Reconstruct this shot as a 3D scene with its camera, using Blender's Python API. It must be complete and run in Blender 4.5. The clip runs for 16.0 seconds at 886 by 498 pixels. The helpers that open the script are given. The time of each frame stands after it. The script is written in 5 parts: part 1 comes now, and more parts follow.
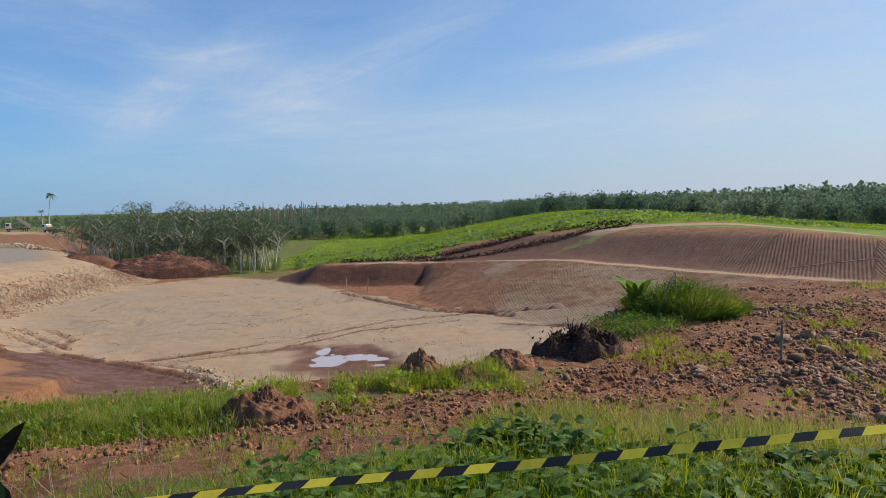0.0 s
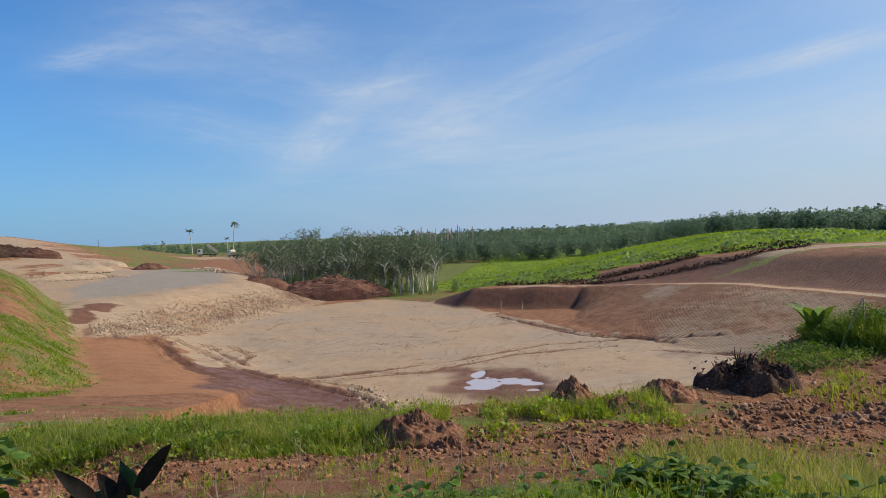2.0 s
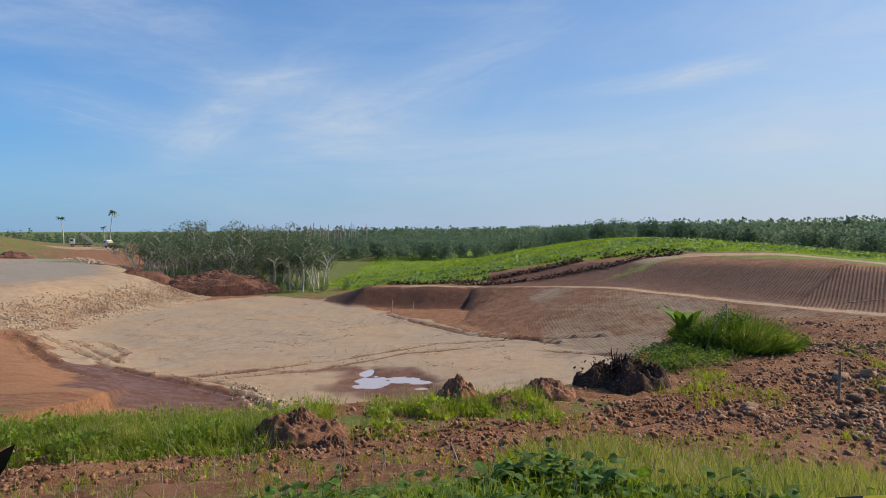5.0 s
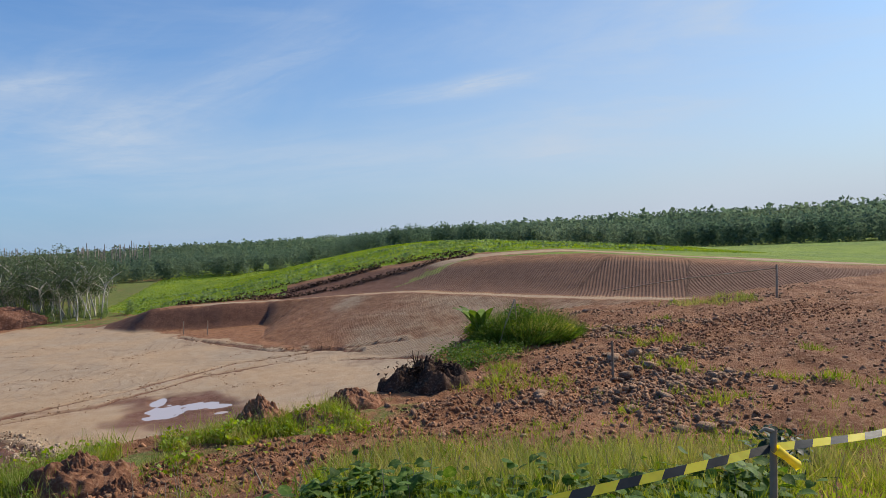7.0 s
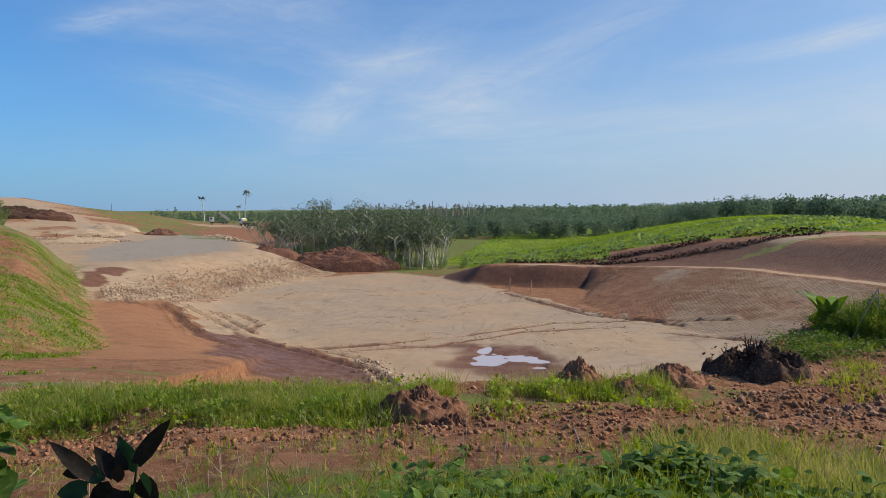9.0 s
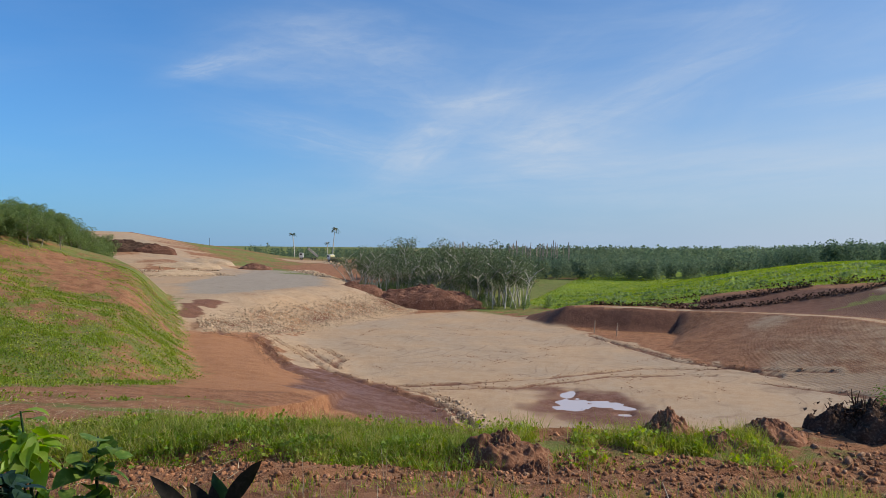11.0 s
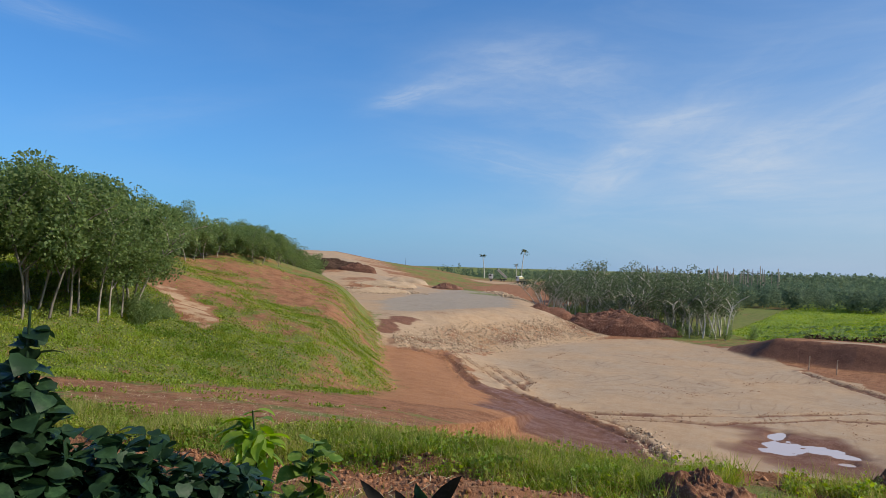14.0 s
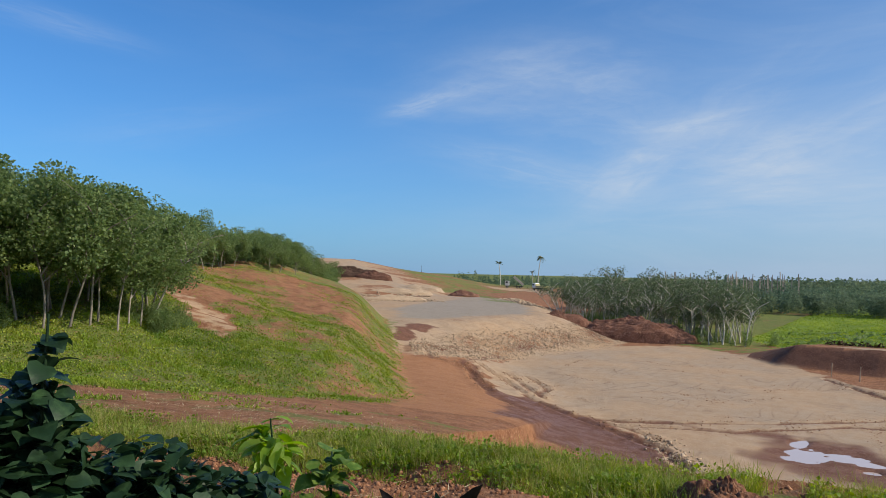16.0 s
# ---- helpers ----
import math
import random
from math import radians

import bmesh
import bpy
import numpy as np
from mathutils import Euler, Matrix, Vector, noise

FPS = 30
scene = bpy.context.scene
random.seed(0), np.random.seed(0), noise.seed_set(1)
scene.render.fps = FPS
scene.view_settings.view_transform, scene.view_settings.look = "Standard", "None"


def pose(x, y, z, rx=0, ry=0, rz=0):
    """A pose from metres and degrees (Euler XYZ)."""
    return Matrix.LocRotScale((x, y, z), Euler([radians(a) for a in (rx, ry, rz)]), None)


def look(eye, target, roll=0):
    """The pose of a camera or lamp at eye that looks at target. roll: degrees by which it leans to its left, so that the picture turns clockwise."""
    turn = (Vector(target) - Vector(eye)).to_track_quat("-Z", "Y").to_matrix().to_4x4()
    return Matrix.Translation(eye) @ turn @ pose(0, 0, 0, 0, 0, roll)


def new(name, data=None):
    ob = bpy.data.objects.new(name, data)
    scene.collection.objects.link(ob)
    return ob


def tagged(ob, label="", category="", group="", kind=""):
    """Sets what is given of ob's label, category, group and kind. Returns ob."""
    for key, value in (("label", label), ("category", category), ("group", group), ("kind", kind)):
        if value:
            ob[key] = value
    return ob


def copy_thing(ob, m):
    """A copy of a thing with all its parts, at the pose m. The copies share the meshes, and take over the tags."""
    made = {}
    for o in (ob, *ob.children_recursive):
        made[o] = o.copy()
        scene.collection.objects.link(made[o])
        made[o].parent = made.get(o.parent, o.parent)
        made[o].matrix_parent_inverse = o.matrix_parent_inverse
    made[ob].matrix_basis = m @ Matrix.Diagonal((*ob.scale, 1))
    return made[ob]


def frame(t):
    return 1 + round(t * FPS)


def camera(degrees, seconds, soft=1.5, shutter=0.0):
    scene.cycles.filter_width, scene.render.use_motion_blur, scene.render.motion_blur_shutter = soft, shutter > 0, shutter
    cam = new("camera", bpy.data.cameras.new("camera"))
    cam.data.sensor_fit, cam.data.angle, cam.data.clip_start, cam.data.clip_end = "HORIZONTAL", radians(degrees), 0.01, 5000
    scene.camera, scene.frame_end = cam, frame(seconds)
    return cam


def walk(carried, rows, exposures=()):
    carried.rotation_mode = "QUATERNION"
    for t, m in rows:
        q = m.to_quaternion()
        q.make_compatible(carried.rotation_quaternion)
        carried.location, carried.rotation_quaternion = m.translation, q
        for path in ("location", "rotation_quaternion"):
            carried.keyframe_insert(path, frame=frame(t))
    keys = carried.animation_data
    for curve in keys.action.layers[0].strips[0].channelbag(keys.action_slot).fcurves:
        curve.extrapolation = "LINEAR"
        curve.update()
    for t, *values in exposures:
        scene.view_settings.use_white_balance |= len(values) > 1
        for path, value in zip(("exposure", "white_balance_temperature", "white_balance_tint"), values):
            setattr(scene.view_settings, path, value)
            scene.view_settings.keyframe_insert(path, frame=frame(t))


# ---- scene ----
import itertools
cam = camera(65.35, 16.0, soft=0.7)
ROWS = [
    (0.00, -0.064, -0.163, 10.461, 0.86, -3.61, 1.34),
    (0.50, -0.007, -0.065, 10.437, 7.52, -0.90, -3.35),
    (1.00, 0.108, -0.026, 10.462, 10.27, -0.54, -0.20),
    (1.50, 0.078, -0.010, 10.466, 8.76, -1.02, 1.45),
    (2.00, 0.030, -0.048, 10.481, 13.66, -1.32, 2.22),
    (2.50, 0.009, -0.046, 10.490, 14.80, -1.97, 1.26),
    (3.00, 0.015, -0.066, 10.485, 17.69, -2.40, 1.50),
    (3.50, 0.007, -0.044, 10.501, 18.23, -1.35, 1.09),
    (4.00, 0.024, -0.014, 10.470, 16.48, -1.38, 0.27),
    (4.50, 0.028, 0.004, 10.460, 11.67, -1.11, -0.22),
    (5.00, 0.063, -0.006, 10.462, 4.88, -1.58, 0.19),
    (5.20, 0.097, 0.002, 10.459, 0.44, -2.03, 0.10),
    (5.62, 0.096, 0.010, 10.460, -7.93, -2.04, 0.46),
    (6.04, 0.094, 0.029, 10.464, -13.73, -2.03, 1.30),
    (6.46, 0.092, 0.052, 10.469, -15.96, -1.86, 2.21),
    (6.88, 0.089, 0.071, 10.473, -13.63, -1.44, 2.81),
    (7.30, 0.089, 0.080, 10.475, -5.71, -0.64, 2.69),
    (7.50, 0.053, 0.071, 10.490, -0.46, 0.99, 1.74),
    (8.00, 0.029, 0.009, 10.503, 8.91, 2.39, 0.16),
    (8.50, 0.018, 0.030, 10.486, 14.11, -1.72, 0.41),
    (8.70, 0.006, 0.057, 10.488, 14.31, -3.44, 0.55),
    (10.80, -0.026, 0.050, 10.533, 20.70, -0.52, -0.81),
    (11.00, -0.016, 0.036, 10.538, 21.52, -0.15, -0.52),
    (11.50, -0.003, 0.011, 10.548, 23.82, 0.15, -0.63),
    (12.00, -0.048, 0.044, 10.533, 26.63, 1.14, -0.69),
    (12.50, -0.054, 0.046, 10.532, 29.26, 1.20, -1.23),
    (13.00, -0.057, 0.036, 10.530, 32.88, 0.47, -2.04),
    (13.50, -0.080, 0.042, 10.529, 35.98, 0.60, -2.17),
    (14.00, -0.043, -0.006, 10.542, 37.08, 1.39, -1.62),
    (14.50, -0.054, 0.002, 10.541, 38.10, 1.43, -1.02),
    (15.00, -0.074, 0.019, 10.537, 38.72, 1.72, -0.94),
    (15.50, -0.078, 0.017, 10.535, 38.45, 2.07, -1.18),
    (16.00, -0.073, 0.016, 10.534, 38.41, 1.96, -1.30),
]
walk(cam, [(t, pose(x, y, z, 90 + pitch, roll, yaw)) for t, x, y, z, yaw, pitch, roll in ROWS])

# ---- sky, sun, exposure ----
SUN_AZ, SUN_EL = 65.0, 38.0      # degrees clockwise from +y, and above the horizon
scene.view_settings.exposure = 0.0


class Nodes:
    """A short way to write node trees."""

    def __init__(self, tree):
        self.tree = tree
        tree.nodes.clear()

    def put(self, kind, **values):
        node = self.tree.nodes.new(kind)
        for key, value in values.items():
            if key.startswith("_"):
                node.inputs[int(key[1:])].default_value = value
            else:
                setattr(node, key, value)
        return node

    def join(self, a, b):
        self.tree.links.new(a, b)

    def feed(self, socket, value):
        if isinstance(value, bpy.types.NodeSocket):
            self.join(value, socket)
        else:
            socket.default_value = value

    def math(self, op, a, b=0.0, c=0.0, clamp=False):
        node = self.put("ShaderNodeMath", operation=op, use_clamp=clamp)
        for socket, value in zip(node.inputs, (a, b, c)):
            self.feed(socket, value)
        return node.outputs[0]

    def mix(self, factor, a, b):
        node = self.put("ShaderNodeMix", data_type="RGBA")
        self.feed(node.inputs[0], factor)
        for socket, value in ((node.inputs[6], a), (node.inputs[7], b)):
            self.feed(socket, (*value, 1) if isinstance(value, tuple) and len(value) == 3 else value)
        return node.outputs[2]

    def noise(self, vector, scale, detail=3.0, rough=0.55, distort=0.0):
        node = self.put("ShaderNodeTexNoise")
        node.inputs["Scale"].default_value, node.inputs["Detail"].default_value = scale, detail
        node.inputs["Roughness"].default_value, node.inputs["Distortion"].default_value = rough, distort
        if vector is not None:
            self.join(vector, node.inputs["Vector"])
        return node.outputs[0]

    def ramp(self, value, low, high):
        node = self.put("ShaderNodeMapRange", interpolation_type="SMOOTHSTEP")
        for socket, v in zip(node.inputs, (value, low, high, 0.0, 1.0)):
            self.feed(socket, v)
        return node.outputs[0]

    def mapped(self, vector, scale=(1, 1, 1), turn=(0, 0, 0)):
        node = self.put("ShaderNodeMapping")
        node.inputs["Scale"].default_value, node.inputs["Rotation"].default_value = scale, turn
        self.join(vector, node.inputs["Vector"])
        return node.outputs[0]


world = bpy.data.worlds.new("sky")
scene.world = world
world.use_nodes = True
n = Nodes(world.node_tree)
sky = n.put("ShaderNodeTexSky", sky_type="NISHITA", sun_disc=False, sun_elevation=radians(SUN_EL), sun_rotation=radians(SUN_AZ),
            altitude=50.0, air_density=1.0, dust_density=1.0, ozone_density=1.6)
coord = n.put("ShaderNodeTexCoord").outputs["Generated"]
xyz = n.put("ShaderNodeSeparateXYZ")
n.join(coord, xyz.inputs[0])
azimuth = n.math("MULTIPLY", n.math("ARCTAN2", xyz.outputs[0], xyz.outputs[1]), 57.2958)
height = n.math("MULTIPLY", n.math("ARCSINE", xyz.outputs[2]), 57.2958)
flat = n.put("ShaderNodeCombineXYZ")
n.join(azimuth, flat.inputs[0]), n.join(height, flat.inputs[1])
wisps = n.noise(n.mapped(flat.outputs[0], (0.045, 0.16, 1), (0, 0, radians(-14))), 1.0, 6, 0.6, 0.6)
grain = n.noise(n.mapped(flat.outputs[0], (0.10, 0.5, 1), (0, 0, radians(-20))), 1.0, 5, 0.65, 0.9)


def cirrus(az, el, wide, high, turn, strength):
    """One bank of high cloud drawn out into threads: its middle, half sizes and slant in degrees."""
    c, s = math.cos(radians(turn)), math.sin(radians(turn))
    dx, dy = n.math("SUBTRACT", azimuth, az), n.math("SUBTRACT", height, el)
    u = n.math("ADD", n.math("MULTIPLY", dx, c / wide), n.math("MULTIPLY", dy, s / wide))
    v = n.math("ADD", n.math("MULTIPLY", dx, -s / high), n.math("MULTIPLY", dy, c / high))
    v = n.math("ADD", v, n.math("MULTIPLY", n.math("SUBTRACT", wisps, 0.5), 1.6))
    r = n.math("ADD", n.math("MULTIPLY", u, u), n.math("MULTIPLY", v, v))
    local = n.put("ShaderNodeCombineXYZ")
    n.join(n.math("MULTIPLY", u, 1.1), local.inputs[0]), n.join(n.math("MULTIPLY", v, 1.7), local.inputs[1])
    local.inputs[2].default_value = az * 0.7 + el
    threads = n.ramp(n.noise(local.outputs[0], 1.0, 5, 0.62, 0.7), 0.30, 0.68)
    body = n.math("EXPONENT", n.math("MULTIPLY", n.math("POWER", r, 1.1), -1.0))
    return n.math("MULTIPLY", n.math("MULTIPLY", body, n.math("ADD", n.math("MULTIPLY", threads, 0.55), 0.42)), strength)


CLOUDS = [(-31, 8.3, 7.5, 1.5, -12, 0.52), (-23.6, 8.0, 3.8, 1.5, 32, 0.62), (-18, 11.6, 9, 2.6, 30, 0.34), (-13, 9.2, 6.5, 2.3, 6, 0.70), (-5, 12.2, 11, 2.0, 20, 0.50), (-11, 6.8, 8, 1.6, 4, 0.4),
          (16.2, 11.9, 4.2, 0.75, 6, 0.95), (10.5, 11.2, 5.5, 0.7, 4, 0.5), (-40.8, 13.7, 2.8, 0.8, 18, 0.6), (-35, 15.7, 6, 2.4, 14, 0.40), (-28, 16.6, 7, 2.2, -4, 0.38), (-26, 13, 10, 3.6, -12, 0.34),
          (-19, 11.8, 4.5, 1.0, 6, 0.5), (4, 6.2, 30, 2.4, 3, 0.55), (27, 8.0, 10, 2.6, 4, 0.6), (30, 15, 12, 3, 14, 0.4), (38, 22, 16, 5, 25, 0.45), (-68, 17, 5, 0.8, -6, 0.32), (6, 20, 14, 2.0, 28, 0.25), (-60, 11, 8, 1.5, 12, 0.14)]
total = 0.0
for row in CLOUDS:
    total = n.math("ADD", cirrus(*row), total)
veil = n.math("MULTIPLY", total, n.math("ADD", n.math("MULTIPLY", n.ramp(grain, 0.32, 0.72), 0.45), 0.72))
toward = n.ramp(azimuth, -62.0, 38.0)      # paler towards the sun
thin = n.math("MULTIPLY", n.ramp(wisps, 0.40, 0.8), n.math("ADD", n.math("MULTIPLY", toward, 0.5), 0.05))
haze = n.math("MULTIPLY", n.math("EXPONENT", n.math("MULTIPLY", n.math("MAXIMUM", height, 0.0), -0.085)), n.math("ADD", n.math("MULTIPLY", toward, 0.38), 0.62))
cover = n.math("ADD", veil, thin, clamp=True)
SKY_GAIN, CLOUD = 0.10, (5.6, 6.4, 7.5)
tinted = n.mix(1.0, sky.outputs[0], n.mix(toward, (0.32, 0.92, 1.55), (0.60, 0.92, 1.22)))
tinted.node.blend_type = "MULTIPLY"
air = n.mix(toward, (2.6, 4.65, 7.6), (5.2, 5.8, 6.9))
colour = n.mix(n.math("MULTIPLY", cover, 0.7), n.mix(haze, tinted, air), CLOUD)
back = n.put("ShaderNodeBackground")
back.inputs["Strength"].default_value = SKY_GAIN
n.join(colour, back.inputs["Color"])
out = n.put("ShaderNodeOutputWorld")
n.join(back.outputs[0], out.inputs[0])

sun = new("sun", bpy.data.lights.new("sun", "SUN"))
sun.data.energy, sun.data.angle, sun.data.color = 4.6, radians(0.6), (1.0, 0.90, 0.75)
away = Vector((math.sin(radians(SUN_AZ)) * math.cos(radians(SUN_EL)), math.cos(radians(SUN_AZ)) * math.cos(radians(SUN_EL)), math.sin(radians(SUN_EL))))
sun.matrix_world = look(away * 300, (0, 0, 0))

# ---- materials ----
def surface(name, colours, scale, rough=0.85, bump=0.3, bump_scale=None, metal=0.0, thin=0.0, island=False, spec=0.3):
    """A mottled surface of two or three colours: noise at two scales, relief, and a little difference between objects or pieces."""
    m = bpy.data.materials.new(name)
    m.use_nodes = True
    q = Nodes(m.node_tree)
    place = q.put("ShaderNodeTexCoord").outputs["Object"]
    big = q.noise(place, scale, 4)
    small = q.noise(place, scale * 7.3, 4, 0.6)
    colour = q.mix(q.ramp(big, 0.32, 0.68), colours[0], colours[1])
    if len(colours) > 2:
        colour = q.mix(q.ramp(small, 0.45, 0.75), colour, colours[2])
    odd = q.put("ShaderNodeNewGeometry").outputs["Random Per Island"] if island else q.put("ShaderNodeObjectInfo").outputs["Random"]
    tone = q.put("ShaderNodeHueSaturation")
    q.join(q.math("ADD", q.math("MULTIPLY", odd, 0.6), q.math("ADD", q.math("MULTIPLY", small, 0.5), 0.45)), tone.inputs["Value"])
    q.join(colour, tone.inputs["Color"])
    shader = q.put("ShaderNodeBsdfPrincipled")
    q.join(tone.outputs[0], shader.inputs["Base Color"])
    q.feed(shader.inputs["Roughness"], q.math("ADD", q.math("MULTIPLY", small, 0.2), rough - 0.1, clamp=True))
    shader.inputs["Metallic"].default_value = metal
    shader.inputs["Specular IOR Level"].default_value = spec
    if bump:
        node = q.put("ShaderNodeBump")
        node.inputs["Strength"].default_value, node.inputs["Distance"].default_value = bump, 0.4 / (bump_scale or scale * 7.3)
        q.join(q.noise(place, bump_scale or scale * 7.3, 5, 0.65), node.inputs["Height"])
        q.join(node.outputs[0], shader.inputs["Normal"])
    result = shader.outputs[0]
    if thin:
        glow = q.put("ShaderNodeBsdfTranslucent")
        lit = q.put("ShaderNodeHueSaturation", _0=0.49, _1=1.15, _2=1.9)
        q.join(tone.outputs[0], lit.inputs["Color"])
        q.join(lit.outputs[0], glow.inputs["Color"])
        both = q.put("ShaderNodeMixShader", _0=thin)
        q.join(result, both.inputs[1]), q.join(glow.outputs[0], both.inputs[2])
        result = both.outputs[0]
    q.join(result, q.put("ShaderNodeOutputMaterial").inputs[0])
    return m


LEAF_TREE = surface("rubber_tree_leaf", [(0.085, 0.135, 0.048), (0.15, 0.21, 0.075), (0.22, 0.255, 0.10)], 0.5, 0.6, 0, thin=0.48, island=True)
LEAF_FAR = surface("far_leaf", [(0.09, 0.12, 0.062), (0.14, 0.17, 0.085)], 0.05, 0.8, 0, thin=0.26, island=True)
# leaves of the far woods, the haze of distance painted in as paler, bluer green
LEAF_HAZED = surface("hazed_wood_leaf", [(0.085, 0.13, 0.085), (0.15, 0.19, 0.12)], 0.02, 0.85, 0, thin=0.35, island=True, spec=0.1)
LEAF_PALM = surface("palm_leaf", [(0.045, 0.075, 0.03), (0.09, 0.11, 0.04)], 0.8, 0.55, 0, thin=0.15, island=True)
LEAF_BROAD = surface("broad_leaf", [(0.05, 0.105, 0.016), (0.10, 0.165, 0.028), (0.18, 0.23, 0.052)], 3.0, 0.6, 0.2, thin=0.28, island=True, spec=0.15)
LEAF_DARK = surface("dark_leaf", [(0.010, 0.027, 0.011), (0.024, 0.056, 0.022), (0.036, 0.075, 0.028)], 3.0, 0.5, 0.2, thin=0.18, island=True, spec=0.22)
LEAF_LIME = surface("lime_leaf", [(0.17, 0.28, 0.03), (0.24, 0.34, 0.05)], 3.0, 0.45, 0.1, thin=0.45, island=True)
BLADE = surface("grass_blade", [(0.11, 0.18, 0.022), (0.22, 0.27, 0.04), (0.35, 0.32, 0.075)], 0.7, 0.6, 0, thin=0.42, island=True)
MEADOW = surface("meadow_blade", [(0.085, 0.16, 0.018), (0.20, 0.28, 0.03), (0.30, 0.31, 0.06)], 0.12, 0.6, 0, thin=0.42, island=True)
BLADE_DRY = surface("dry_grass_blade", [(0.20, 0.25, 0.05), (0.33, 0.30, 0.09), (0.42, 0.34, 0.15)], 0.7, 0.65, 0, thin=0.3, island=True)
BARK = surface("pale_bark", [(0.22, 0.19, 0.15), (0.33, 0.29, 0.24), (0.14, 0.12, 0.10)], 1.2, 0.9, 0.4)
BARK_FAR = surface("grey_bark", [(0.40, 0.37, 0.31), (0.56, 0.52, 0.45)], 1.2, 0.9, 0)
STONE = surface("stone", [(0.24, 0.13, 0.075), (0.33, 0.205, 0.128), (0.43, 0.31, 0.215)], 2.2, 0.92, 0.8, spec=0.15)
STONE_PALE = surface("pale_stone", [(0.33, 0.235, 0.15), (0.41, 0.305, 0.205), (0.48, 0.38, 0.28)], 2.0, 0.92, 0.5, island=True, spec=0.15)
STRAW = surface("straw", [(0.42, 0.32, 0.17), (0.52, 0.42, 0.27)], 3.0, 0.8, 0, island=True)
STONE_RED = surface("red_stone", [(0.22, 0.11, 0.06), (0.31, 0.175, 0.105), (0.41, 0.28, 0.185)], 2.2, 0.92, 0.6, island=True, spec=0.15)
CLOD = surface("red_clod", [(0.15, 0.066, 0.038), (0.23, 0.108, 0.062), (0.30, 0.175, 0.11)], 2.5, 0.97, 1.0, spec=0.1)
SOIL_CRUMB = surface("soil_crumb", [(0.21, 0.092, 0.045), (0.30, 0.142, 0.075), (0.38, 0.215, 0.125)], 2.5, 0.97, 0.6, island=True, spec=0.1)
MOUND_SOIL = surface("mound_soil", [(0.10, 0.045, 0.03), (0.17, 0.08, 0.052), (0.26, 0.155, 0.115)], 0.7, 0.97, 1.0, spec=0.1)
ROOT = surface("dead_root", [(0.04, 0.024, 0.017), (0.085, 0.05, 0.036), (0.16, 0.105, 0.075)], 3.0, 0.97, 0.8, island=True, spec=0.1)
STAKE = surface("weathered_stake", [(0.30, 0.23, 0.16), (0.42, 0.34, 0.25)], 3.0, 0.85, 0.3)
YELLOW = surface("yellow_plastic", [(0.85, 0.72, 0.08), (0.76, 0.62, 0.06)], 4.0, 0.35, 0.1, thin=0.3)
BLACK = surface("black_plastic", [(0.018, 0.018, 0.016), (0.03, 0.03, 0.028)], 4.0, 0.4, 0.1)
YELLOW_PAINT = surface("yellow_paint", [(0.60, 0.54, 0.30), (0.54, 0.47, 0.22)], 0.8, 0.55, 0.1)
WHITE_PAINT = surface("white_paint", [(0.78, 0.77, 0.74), (0.68, 0.67, 0.63)], 0.8, 0.55, 0.1)
DARK_METAL = surface("dark_metal", [(0.05, 0.05, 0.05), (0.09, 0.085, 0.08)], 1.5, 0.6, 0.2, metal=0.5)
GREY_STEEL = surface("grey_steel", [(0.42, 0.38, 0.33), (0.34, 0.30, 0.26)], 0.8, 0.55, 0.2)

# the ground: bare red-brown earth, over which tan gravel, grey gravel, clay, mud and grass lie by their shares at each place
GROUND = bpy.data.materials.new("ground")
GROUND.use_nodes = True
q = Nodes(GROUND.node_tree)
place = q.put("ShaderNodeTexCoord").outputs["Object"]
n1, n2, n3 = q.noise(place, 0.10, 5, 0.6), q.noise(place, 0.9, 6, 0.68), q.noise(place, 6.0, 8, 0.75)
break_up = q.math("ADD", q.math("MULTIPLY", n2, 0.5), q.math("ADD", q.math("MULTIPLY", n3, 0.3), q.math("MULTIPLY", n1, 0.3)))
shares = []
for layer in ("soil_a", "soil_b"):
    node = q.put("ShaderNodeAttribute", attribute_name=layer)
    split = q.put("ShaderNodeSeparateColor")
    q.join(node.outputs["Color"], split.inputs[0])
    shares += [*split.outputs, node.outputs["Alpha"]]


def share(k, soft=0.16):
    """The share k, its border broken up."""
    return q.ramp(q.math("ADD", shares[k], q.math("MULTIPLY", q.math("SUBTRACT", break_up, 0.55), 0.9)), 0.5 - soft, 0.5 + soft)


def mottle(a, b, c):
    return q.mix(q.ramp(n3, 0.48, 0.68), q.mix(q.ramp(n2, 0.36, 0.64), a, b), c)


colour = mottle((0.18, 0.072, 0.033), (0.30, 0.137, 0.066), (0.39, 0.22, 0.122))
colour = q.mix(share(0), colour, q.mix(q.ramp(n1, 0.35, 0.65), mottle((0.375, 0.242, 0.138), (0.44, 0.296, 0.174), (0.485, 0.342, 0.212)), mottle((0.345, 0.243, 0.154), (0.40, 0.29, 0.19), (0.44, 0.327, 0.224))))
colour = q.mix(share(1, 0.3), colour, mottle((0.285, 0.235, 0.18), (0.32, 0.265, 0.205), (0.36, 0.30, 0.24)))
colour = q.mix(share(2, 0.25), colour, mottle((0.30, 0.135, 0.062), (0.365, 0.172, 0.08), (0.385, 0.208, 0.112)))
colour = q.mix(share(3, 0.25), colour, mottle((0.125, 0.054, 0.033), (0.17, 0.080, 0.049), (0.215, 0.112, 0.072)))
